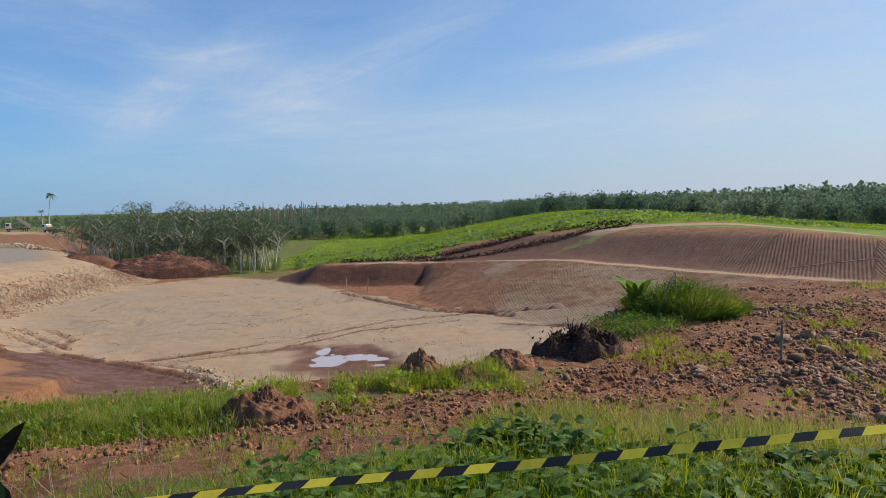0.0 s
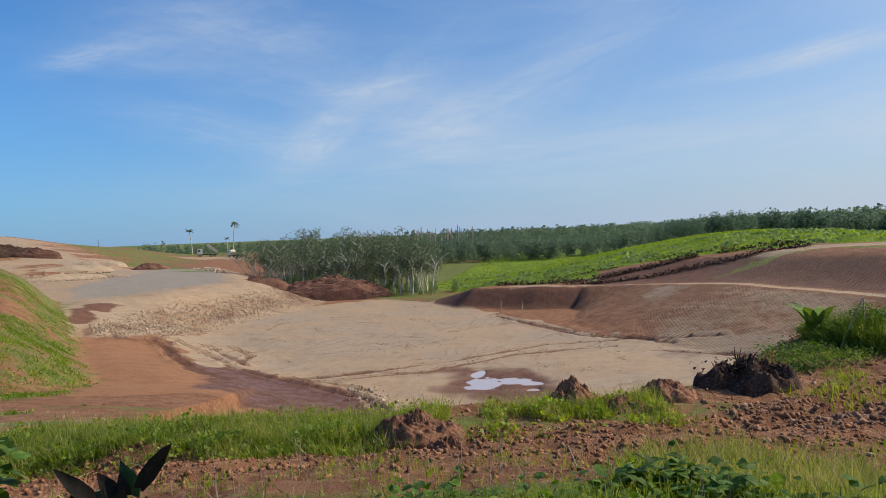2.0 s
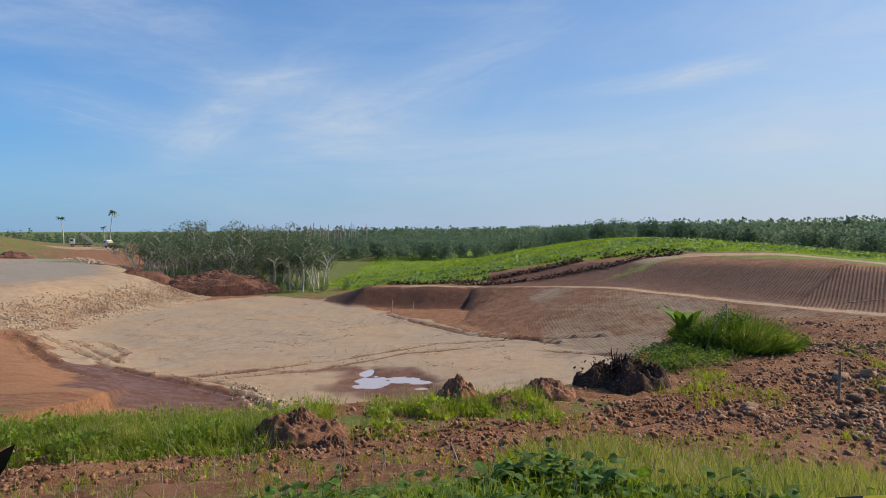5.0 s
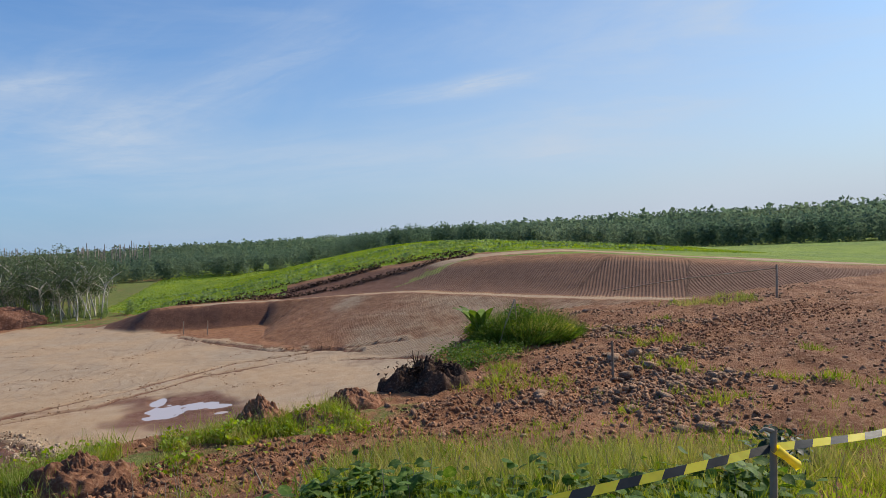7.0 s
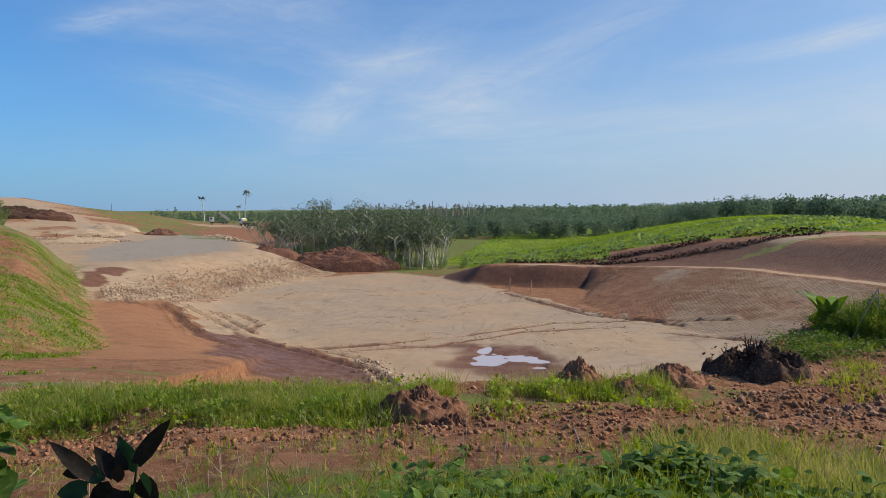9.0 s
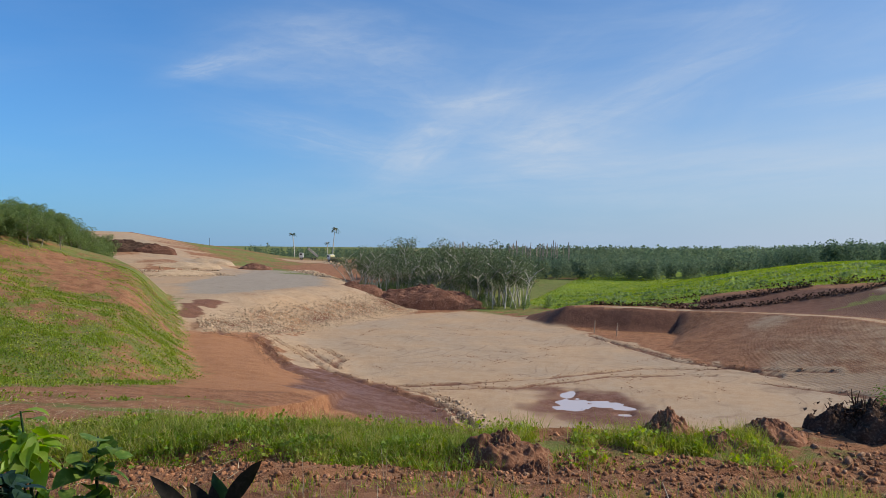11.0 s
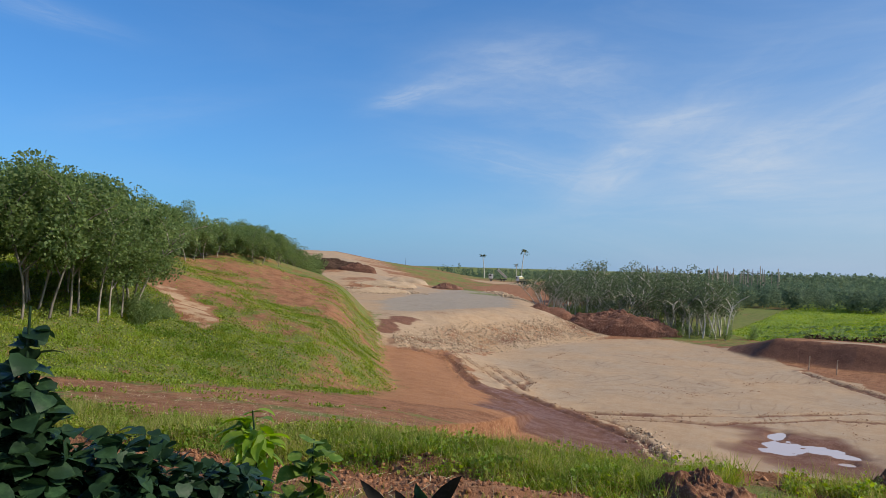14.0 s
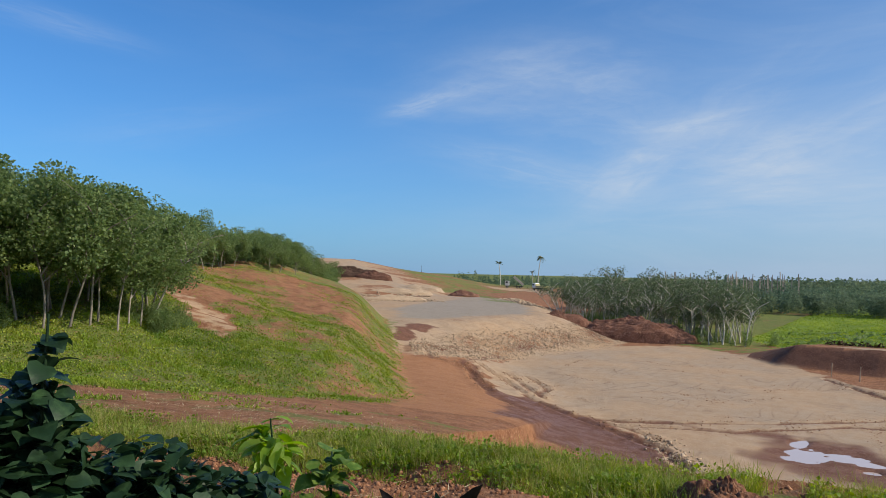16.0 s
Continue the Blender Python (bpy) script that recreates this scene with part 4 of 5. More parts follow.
# a stand of pale bare palm stems behind the grove
p3 = far_places(64, -21, -11, 215, 290, 1.0)
stems = [joined([(lambda t: (t[0], np.concatenate([t[1][:, [0, 1, 2]], t[1][:, [0, 2, 3]]])))(tube([(0, 0, 0), (0.012 * k, 0.01, 0.5), (0.02, 0.0, 0.95)], [0.018, 0.015, 0.012], 4)), (lambda t: (t[0] * 0.999, t[1][:1]))(far_palm(150))]) for k in range(3)]
woods("bare_palm_stems", stems, p3, r.uniform(7.6, 10.4, len(p3)), BARK, "pale bare palm stems above the grove")
# low bushes under the grove and along the foot of the wood
lowline = np.array([(ax + (bx - ax) * u - rng.uniform(3, 8), ay + (by - ay) * u + rng.uniform(-1, 2)) for (ax, ay, _), (bx, by, _) in zip(line[:-1], line[1:]) for u in rng.uniform(size=26)])
pu = np.concatenate([np.column_stack([lowline, land(lowline[:, 0], lowline[:, 1]) + 0.3]), spread(60, (-74, -26, 112, 150), lambda x, y: (np.abs(y - 116 + 0.55 * (x + 34)) < 9) * 1.0), spread(70, (-44, -36, 6, 26), lambda x, y: 1.0 * ((x + 0.5 * y < -31.5) & (x + 0.6 * y > -36))), spread(26, (-43, -38, 21.5, 25), lambda x, y: (np.abs(x + y + 17.5) < 2) * 1.0), spread(26, (-40.2, -37.6, 19.5, 23.2), lambda x, y: np.ones(x.shape))])
woods("undergrowth", BUSHES, pu - np.array([0, 0, 0.35]), np.where(np.arange(len(pu)) < len(lowline), 3.2, r.uniform(0.9, 1.7, len(pu)) * np.where(pu[:, 1] > 100, 2.0, 1.0)), LEAF_TREE, "low dark-green undergrowth among tree trunks")


# ---- things on the site ----
def heap(name, at, size, seed, material, label, category, peak=1.0, lumpy=0.3, ridge=0.0):
    """A heap of tipped soil: a cone or dome whose flanks carry clods, sunk a little into the ground."""
    count = 56
    u, w = np.meshgrid(np.linspace(0, 1.12, count), np.linspace(0, 2 * math.pi, 2 * count, endpoint=False))
    x, y = u * np.cos(w), u * np.sin(w)
    wobble = np.array([noise.noise(Vector((math.cos(q_) * 1.4, math.sin(q_) * 1.4, seed))) for q_ in w[:, 0]])[:, None]
    z = np.clip(1 - u / (1 + 0.22 * wobble), -0.3, 1)
    z = np.where(z > 0, np.abs(z) ** peak, z)
    flat_ = np.stack([x.ravel(), y.ravel()], -1)
    big = np.array([noise.fractal(Vector((p[0] * 2.2, p[1] * 2.2, seed)), 0.7, 2.0, 6) for p in flat_]).reshape(x.shape)
    fine = np.array([noise.noise(Vector((p[0] * 13, p[1] * 13, seed))) for p in flat_]).reshape(x.shape)
    z = z + (lumpy * big + 0.10 * np.abs(fine)) * np.clip(z + 0.12, 0.0, 1) ** 0.5
    z = z - 0.6 * np.clip((u - 0.96) / 0.16, 0, 1)
    v = np.stack([x * size[0], y * size[1], z * size[2]], -1).reshape(-1, 3)
    i, j = np.meshgrid(np.arange(2 * count), np.arange(count - 1), indexing="ij")
    k_ = (i + 1) % (2 * count)
    faces = np.stack([i * count + j, i * count + j + 1, k_ * count + j + 1, k_ * count + j], -1).reshape(-1, 4)
    ob = mesh_object(name, v, faces, material)
    ob.location = at
    return tagged(ob, label, category)


def ground_at(x, y, lift=0.0):
    return (x, y, float(land(x, y)) + lift)


mound = heap("soil_mound", (-47.6, 109.6, -0.1), (12.0, 4.2, 3.7), 3, MOUND_SOIL, "long mound of dug red-brown soil beside the gravel pad", "mound", 0.45, 0.3)
mound.rotation_euler = (0, 0, radians(24))
low = heap("soil_mound", (-57.5, 104.4, 2.6), (5.0, 2.6, 1.9), 9, MOUND_SOIL, "low tongue of red-brown soil beside the mound", "mound", 0.7, 0.2)
low.rotation_euler = (0, 0, radians(35))
for x, y, size, seed, peak, text in [(-2.95, 10.0, (0.8, 0.6, 0.40), 15, 0.85, "heap of dark red clods beside the wheel track"), (-2.35, 9.6, (0.38, 0.32, 0.22), 17, 0.6, "small heap of dark red clods beside the track"), (-3.6, 10.3, (0.45, 0.4, 0.2), 19, 0.8, "low heap of dark red clods in the grass"),
                                     (-0.75, 12.6, (0.62, 0.5, 0.52), 23, 1.25, "pointed heap of red soil on the edge of the bank"), (0.95, 13.3, (0.55, 0.45, 0.28), 27, 0.6, "dark clod heap with roots on the edge of the bank"), (0.1, 12.4, (0.5, 0.4, 0.22), 29, 0.7, "low clod heap in thin grass")]:
    heap("earth_mound", ground_at(x, y, -0.02), size, seed, CLOD, text, "soil heap", peak, 0.42)

# the grubbed-up stump: a dark tangle of roots and earth
stump = empty("uprooted_stump", ground_at(2.45, 14.1), "uprooted stump, a dark tangle of roots and earth", "stump")
ball = heap("root_ball", (0, 0, -0.03), (0.98, 0.55, 0.5), 33, ROOT, "", "", 0.7, 0.75)
ball.parent = stump
for key in ("label", "category"):
    ball.pop(key, None)
for k in range(34):
    a, e = rng.uniform(0, 6.28), rng.uniform(0.1, 1.4)
    root = np.array([0.6 * math.cos(a) * math.cos(e), 0.4 * math.sin(a) * math.cos(e), 0.5 * math.sin(e)])
    out_ = root * rng.uniform(0.05, 0.3) + rng.normal(size=3) * 0.09
    mesh_object("root", *tube([root * 0.8, root * 1.05 + out_ * 0.4, root * 1.05 + out_ + (0, 0, rng.uniform(-0.15, 0.1))], np.array([0.016, 0.010, 0.004]) * rng.uniform(0.5, 1.4), 4), ROOT, stump)
c = rng.normal(size=(420, 3)) * np.array([0.30, 0.18, 0.08]) + np.array([0, 0, 0.34])
mesh_object("dead_leaves", *stamp(SPRIG, SPRIG_FACES, c, frames(directions(420, 0.1)), 0.07 * rng.uniform(0.5, 1.4, 420)), ROOT, stump)

# the puddle: flat sheets of water in shallow hollows
wx, wy = np.meshgrid(np.linspace(-12.5, -3.5, 60), np.linspace(43.5, 53.5, 50))
wv = np.stack([wx, wy, np.full(wx.shape, -0.155)], -1).reshape(-1, 3)
wi = np.arange(wx.size).reshape(wx.shape)
tagged(mesh_object("puddle", wv, np.stack([wi[:-1, :-1], wi[:-1, 1:], wi[1:, 1:], wi[1:, :-1]], -1).reshape(-1, 4), WATER), "shallow muddy puddle on the pit floor, sky reflection in its colour", "puddle", kind="structure")


# ---- the bush on the terrace ----
def tuft(n, radius, tall, wide, seed, centre, outward=0.6):
    r_ = np.random.RandomState(seed)
    a, d = r_.uniform(0, 6.28, n), radius * np.sqrt(r_.uniform(size=n))
    where = np.column_stack([centre[0] + d * np.cos(a), centre[1] + d * np.sin(a), np.full(n, centre[2])])
    ways = np.column_stack([np.cos(a) * outward * d / radius + r_.normal(size=n) * 0.25, np.sin(a) * outward * d / radius + r_.normal(size=n) * 0.25, np.ones(n)])
    size = np.column_stack([np.full(n, wide), tall * r_.uniform(0.5, 1.1, n), tall * r_.uniform(0.3, 1.0, n)])
    return stamp(BLADE_SHAPE, BLADE_FACES, where, frames(ways, r_.uniform(-3, 3, n)), size)


bush = empty("bush", ground_at(5.7, 18.9), "tall green bush of reed grass with banana leaves on the terrace", "bush")
mesh_object("reed_grass", *joined([tuft(900, 0.42, tall_, 0.014, k, (dx, dy, -0.05), 1.5) for k, (dx, dy, tall_) in enumerate([(-0.2, 0, 1.05), (0.35, -0.1, 1.25), (0.9, -0.2, 1.1), (1.35, -0.3, 0.75), (0.1, 0.5, 1.1), (0.9, 0.5, 1.2), (1.7, 0.1, 0.6), (0.5, -0.6, 0.7)])]), LEAF_BROAD, bush)
clumps = {}
for k, (dx, dy, dz, rx, rz) in enumerate([(-0.5, -0.2, 0.4, 0.4, 0.32), (0.1, -0.5, 0.32, 0.42, 0.3), (0.8, -0.6, 0.28, 0.45, 0.26), (1.5, -0.4, 0.25, 0.45, 0.24), (0.4, -0.1, 0.75, 0.5, 0.3), (-0.8, 0.3, 0.3, 0.35, 0.3)]):
    c = rng.normal(size=(420, 3))
    c = c / np.linalg.norm(c, axis=1)[:, None] * rng.uniform(0.5, 1, (420, 1)) * np.array([rx, rx, rz]) + np.array([dx, dy, dz])
    clumps.setdefault(k % 2, []).append(stamp(SPRIG, SPRIG_FACES, c, frames(directions(420, 0.4), rng.uniform(-1, 1, 420)), 0.065 * rng.uniform(0.5, 1.5, 420)))
for k in (0, 1):
    tagged(mesh_object("weed_leaves", *joined(clumps[k]), BLADE if k else LEAF_BROAD, bush), kind="stuff")
mesh_object("dry_reed_grass", *tuft(900, 0.9, 1.05, 0.014, 9, (0.7, 0.2, -0.05), 1.2), BLADE_DRY, bush)
for k in range(7):
    a = 2.2 + 0.5 * k
    n_ = 9
    u = np.linspace(0, 1, n_)
    rib = np.column_stack([-0.75 + 0.75 * u * math.cos(a), 0.1 + 0.6 * u * math.sin(a), 0.3 + 1.5 * u - 0.75 * u ** 2])
    side = np.array([-math.sin(a), math.cos(a), 0]) * 0.16
    w = np.sin(np.clip(u * 1.05 + 0.05, 0, 1) * math.pi)[:, None]
    strip_ = np.concatenate([rib - side * w, rib + side * w + np.array([0, 0, -0.02])])
    mesh_object("banana_leaf", strip_, np.array([(i, i + 1, n_ + i + 1, n_ + i) for i in range(n_ - 1)]), LEAF_TREE if k % 2 else LEAF_BROAD, bush)
# low shrubs on the bank edge under the bush
sh = spread(36, (3.0, 8.5, 15.6, 19), lambda x, y: 1.0 * (np.abs(x - 0.55 * y + 5.0) < 1.1))
sv = [stamp(SPRIG, SPRIG_FACES, p + rng.normal(size=(150, 3)) * np.array([0.24, 0.24, 0.08]) + np.array([0, 0, 0.08]), frames(directions(150, 0.5)), 0.05 * rng.uniform(0.5, 1.4, 150)) for p in sh]
tagged(mesh_object("low_shrubs", *joined(sv), LEAF_BROAD), "low green shrubs round the foot of the bush", "shrub", kind="stuff")

# ---- stakes and tape ----
def stake(name, foot, head, radius, label, material=STAKE):
    f_, h_ = np.array(foot, float), np.array(head, float)
    mid = (f_ + h_) / 2 + rng.normal(size=3) * 0.012
    return tagged(mesh_object(name, *tube([f_ - (h_ - f_) * 0.12, mid, h_], [radius, radius * 0.95, radius * 0.8], 6), material, None, True), label, "stake")


stake("survey_stake", ground_at(5.25, 18.2), (5.95, 18.7, 8.5), 0.022, "thin pale stake leaning in the bush")
stake("survey_stake", ground_at(6.0, 18.8), (5.97, 18.72, 8.48), 0.02, "thin pale stake upright in the bush")
stake("survey_stake", ground_at(6.45, 13.65), (6.47, 13.66, 8.0), 0.028, "weathered grey stake among the stones")
stake("survey_stake", ground_at(-0.4, 7.6), (-0.52, 7.75, 8.05), 0.008, "thin dry stick in the grass")
stake("survey_stake", ground_at(-43.0, 107.4), (-43.0, 107.4, 1.0), 0.16, "short white marker post at the mound", WHITE_PAINT)
post = stake("tape_post", ground_at(18.3, 23.9), (18.35, 23.9, 8.55), 0.05, "pale post holding a tape on the terrace")
for k, (ox, oy) in enumerate([(-13.9, 86.6), (-11.0, 85.2)]):
    stake("survey_stake", ground_at(ox, oy), (ox + 0.1, oy, 1.6), 0.06, "pale stake in front of the dug face")


def tape(name, points, width, label, pitch=0.165, sag=0.05):
    """Barrier tape: a twisted band of slanted yellow and black fields."""
    ob = empty(name, points[0], label, "barrier tape")
    pts = np.array(points, float) - np.array(points[0], float)
    run = np.concatenate([[0], np.cumsum(np.linalg.norm(np.diff(pts, axis=0), axis=1))])
    count = int(run[-1] / pitch)
    for k in range(count):
        lower, upper = [], []
        for u in np.linspace(0, 1, 5):
            for e, row_ in ((0, lower), (1, upper)):
                d_ = (k + u) * pitch + (e - 0.5) * width * 0.9
                mid = np.array([np.interp(d_, run, pts[:, c_]) for c_ in range(3)])
                turn = 0.75 + 0.3 * math.sin(d_ * 2.4)
                mid = mid + np.array([0, math.sin(turn), math.cos(turn)]) * (e - 0.5) * width
                mid[2] -= sag * math.sin(math.pi * min(max(d_ / run[-1], 0), 1))
                row_.append(mid)
        mesh_object("black_field" if k % 2 else "yellow_field", np.array(lower + upper), np.array([(i, i + 1, 6 + i, 5 + i) for i in range(4)]), BLACK if k % 2 else YELLOW, ob)
    return ob


TAPE_LINE = [(-1.42, 1.42, 9.60), (-1.14, 1.52, 9.71), (-0.5, 1.60, 9.742), (0.1, 1.665, 9.76), (0.7, 1.73, 9.785), (1.15, 1.78, 9.80), (1.385, 1.80, 9.815)]
tape("barrier_tape", TAPE_LINE, 0.025, "yellow and black striped barrier tape strung between crooked sticks", pitch=0.071, sag=0.004)
tape("barrier_tape", [(1.385, 1.80, 9.815), (1.75, 1.86, 9.80), (2.3, 1.93, 9.81)], 0.025, "yellow and black striped barrier tape running on from the stick", pitch=0.071, sag=0.01)
cord = np.array([(18.33, 23.9, 8.42), (17.0, 24.6, 8.28), (15.5, 25.5, 8.12), (14.2, 26.4, 7.9), (13.0, 27.3, 7.65)])
tagged(mesh_object("cord", *tube(cord, np.full(5, 0.022), 5), STONE_PALE, None, True), "pale cord strung from the post along the terrace edge", "cord")
def branch_post(x, y, top, label):
    """A crooked branch stuck in the ground, tape tied round its head."""
    ob = empty("branch_post", ground_at(x, y), label, "post")
    up = top - float(land(x, y))
    mesh_object("stem", *tube([(0, 0, -0.15), (0.012, 0, 0.3 * up), (-0.012, 0.01, 0.7 * up), (-0.006, 0, up)], [0.016, 0.014, 0.012, 0.010], 6), STAKE, ob, True)
    mesh_object("twig", *tube([(-0.006, 0, up - 0.005), (-0.035, 0, up + 0.006), (-0.045, 0.005, up - 0.004)], [0.008, 0.006, 0.005], 5), STAKE, ob, True)
    mesh_object("tape_knot", *tube([(-0.012, -0.012, up - 0.05), (0.018, -0.018, up - 0.075), (0.055, -0.015, up - 0.105)], [0.016, 0.012, 0.016], 5), YELLOW, ob)


branch_post(1.385, 1.80, 9.865, "crooked grey branch stuck in the ground, with tape tied round it")
branch_post(-1.42, 1.42, 9.66, "short grey branch stuck in the ground, holding a tape end")
branch_post(2.3, 1.93, 9.85, "crooked grey branch stuck in the ground, holding a tape")

# ---- stones ----
def broken_stone(seed, count):
    """An angular stone: the hull of a worn block and a few points."""
    r_ = np.random.RandomState(seed)
    corners = np.array(list(itertools.product((-1, 1), repeat=3)), float) * r_.uniform(0.45, 0.95, (8, 3))
    extra = r_.uniform(-0.9, 0.9, (count - 8, 3))
    p = np.concatenate([corners, extra]) * np.array([1.0, r_.uniform(0.6, 0.95), r_.uniform(0.38, 0.65)])
    bm = bmesh.new()
    for q_ in p:
        bm.verts.new(q_)
    hull = bmesh.ops.convex_hull(bm, input=bm.verts[:])
    bmesh.ops.delete(bm, geom=[g for g in hull["geom_interior"] if isinstance(g, bmesh.types.BMVert)], context="VERTS")
    bm.verts.index_update()
    v, f = np.array([w.co[:] for w in bm.verts]), np.array([[w.index for w in face.verts] for face in bm.faces])
    bm.free()
    return v, f


ROCK_MESHES = []
for k in range(8):
    v, f = broken_stone(200 + k, 9)
    me_ob = mesh_object("stone", v, f, STONE)
    ROCK_MESHES.append(me_ob.data)
    bpy.data.objects.remove(me_ob)


def rubble_share(x, y):
    """How thick the stones lie on the terrace."""
    b = lambda cx, cy, a, b_, t: np.exp(-(((x - cx) * math.cos(t) + (y - cy) * math.sin(t)) / a) ** 2 - ((-(x - cx) * math.sin(t) + (y - cy) * math.cos(t)) / b_) ** 2)
    s_ = b(8.1, 15.0, 2.2, 0.8, 0.0) + 0.8 * b(6.0, 10.5, 0.9, 1.4, 0.3) + 0.9 * b(7.2, 12.4, 1.2, 1.2, 0) + 0.8 * b(11, 19.6, 3.4, 0.8, 0.1) + 0.6 * b(8.6, 18.6, 1.4, 1.4, 0) + 0.7 * b(6.6, 12.2, 2.8, 0.7, 0.1) + 0.55 * b(16.5, 24.0, 2.5, 0.7, 0.2) + 0.25 * b(3.5, 12, 2.6, 1.2, 0.2) + 0.6 * b(10, 23, 3, 0.5, 0.2)
    return np.clip(s_, 0, 1)


rocks = spread(240, (1.5, 21, 8.2, 26), lambda x, y: rubble_share(x, y) ** 2.4)
for k, (x, y, z) in enumerate(rocks):
    size = 0.04 + 0.085 * rng.uniform() ** 2.0
    ob = new("rock", ROCK_MESHES[k % 8])
    ob.matrix_basis = pose(x, y, z + 0.35 * size, rng.uniform(-25, 25), rng.uniform(-25, 25), rng.uniform(0, 360)) @ Matrix.Diagonal((size, size, size, 1))
    tagged(ob, "rough grey-brown stone lying among rubble on the terrace", "rock", "rubble on the terrace")
for x, y, size, text in [(4.36, 12.36, 0.36, "large pale boulder lying on bare soil"), (6.76, 13.69, 0.34, "square pale boulder on bare soil"), (6.3, 11.2, 0.30, "pale angular stone on the rubble heap"), (7.6, 14.9, 0.40, "large grey boulder in the rubble"), (5.9, 9.35, 0.36, "flat pale boulder in grass beside the rubble"), (5.4, 9.2, 0.26, "pale stone in grass beside the rubble"), (7.3, 15.6, 0.34, "grey boulder in the rubble"), (8.3, 15.3, 0.36, "broken grey boulder in the rubble"), (7.6, 14.2, 0.42, "large grey boulder half sunk in the rubble"), (6.9, 14.6, 0.36, "large grey boulder in the rubble"), (8.6, 14.6, 0.33, "large pale boulder in the rubble"), (6.3, 12.9, 0.26, "squarish brown boulder on bare soil"), (4.3, 12.2, 0.27, "brown boulder beside the track"),
                         (15.7, 23.6, 0.42, "dark boulder in grass on the terrace edge"), (17.0, 24.0, 0.4, "pale boulder on the terrace edge"), (17.6, 24.2, 0.34, "pale boulder beside another on the terrace edge"), (14.3, 24.6, 0.45, "dark boulder on the terrace edge"), (6.3, 9.0, 0.28, "flat pale slab of stone in the grass"), (8.9, 18.2, 0.4, "dark boulder beside the bush"), (-2.75, 9.35, 0.1, "rounded grey stone under the clod heap"), (-2.4, 9.3, 0.09, "rounded grey stone beside the clod heap")]:
    size *= 0.5
    ob = new("boulder", ROCK_MESHES[int(x * 7) % 8])
    ob.matrix_basis = pose(x, y, float(land(x, y)) + 0.2 * size, rng.uniform(-15, 15), rng.uniform(-15, 15), rng.uniform(0, 360)) @ Matrix.Diagonal((size, size, size * 0.9, 1))
    tagged(ob, text, "boulder")
SMALL = [broken_stone(300 + k, 10) for k in range(4)]


def pebbles(name, places, sizes, material, label):
    axes = frames(directions(len(places), 0.0), rng.uniform(-3, 3, len(places)))
    kind = rng.randint(0, 4, len(places))
    return tagged(mesh_object(name, *joined([stamp(*SMALL[k], places[kind == k], axes[kind == k], sizes[kind == k]) for k in range(4)]), material), label, "stones", kind="stuff")


g1 = spread(8500, (1.5, 22, 7.6, 27), lambda x, y: np.clip(rubble_share(x, y) ** 2 * (0.6 + 0.4 * rough(x, y, 1.5, 1)) + 0.035 * (rough(x, y, 2.2, 0) > 0.0), 0, 1))
pebbles("rubble", g1, 0.016 + 0.075 * rng.uniform(size=8500) ** 2.2, STONE_RED, "small broken stones strewn over red soil")
g2 = spread(26000, (-14, 18, 6.4, 22), lambda x, y: 0.12 + 0.2 * (rough(x, y, 1.8, 2) > 0.2) + 0.68 * (np.abs(along([(*p, 0) for p in TRACK], x, y)[0]) < 1.2))
pebbles("crumbs_of_soil", g2, 0.010 + 0.06 * rng.uniform(size=26000) ** 3.2, SOIL_CRUMB, "crumbs and clods of red soil along the track")
g3 = spread(12000, (-70, -38, 50, 106), lambda x, y: np.clip(1 - np.abs(inside(BENCH, x, y) + 5.8) / 5.2, 0.0, 1) ** 1.2 * (along(FOOT, x, y)[0] < -1))
pebbles("slope_stones", g3, 0.04 + 0.16 * rng.uniform(size=12000) ** 3.5, STONE_PALE, "pale stones on the slope under the bench")
g4 = spread(420, (-19, -11.5, 34, 46), lambda x, y: np.clip(1 - np.abs(along([(-17, 44, 0), (-14, 40, 0), (-13, 36, 0)], x, y)[0]) / 1.6, 0, 1))
pebbles("mud_stones", g4, 0.04 + 0.13 * rng.uniform(size=420) ** 2.5, STONE_PALE, "pale stones at the edge of the mud")
g5 = spread(6500, (-135, -78, 72, 150), lambda x, y: np.clip(1 - np.abs(-0.8 * (x + 100) + 0.6 * (y - 125) - 6) / 14, 0, 1) * (rough(x, y, 6, 1) > -0.1) * (0.6 * (x + 100) + 0.8 * (y - 125) < 0) * (along(FOOT, x, y)[0] < -1))
pebbles("ridge_stones", g5, 0.07 + 0.28 * rng.uniform(size=6500) ** 4, STONE_PALE, "broken pale stones on the slope of the ridge")
# the first bank is near-black: the shadow of the cut is put into its colour
for x, y, size, turn, seed, mat, text in [(-155, 147, (11, 2.2, 3.2), 38, 61, ROOT, "bank of dug earth beside the haul road, shade in its colour"), (-147, 151, (6, 2.0, 2.0), 30, 62, MOUND_SOIL, "low bank of red-brown earth beside the haul road"),
                                         (-115, 154, (5, 3, 1.6), 20, 63, MOUND_SOIL, "brown heap of earth and brush beside the bench"), (-119, 131, (9, 2.4, 1.3), 50, 64, STONE_PALE, "low bank of pale broken stone under the ridge"),
                                         (-128, 150, (7, 2.2, 1.2), 35, 65, STONE_PALE, "low bank of pale broken stone beside the haul road"), (-108, 118, (8, 2.0, 1.2), 55, 66, STONE_PALE, "low bank of pale broken stone above the bench")]:
    bank_ = heap("earth_bank", ground_at(x, y, -0.1), size, seed, mat, text, "earth bank", 0.5, 0.3)
    bank_.rotation_euler = (0, 0, radians(turn))
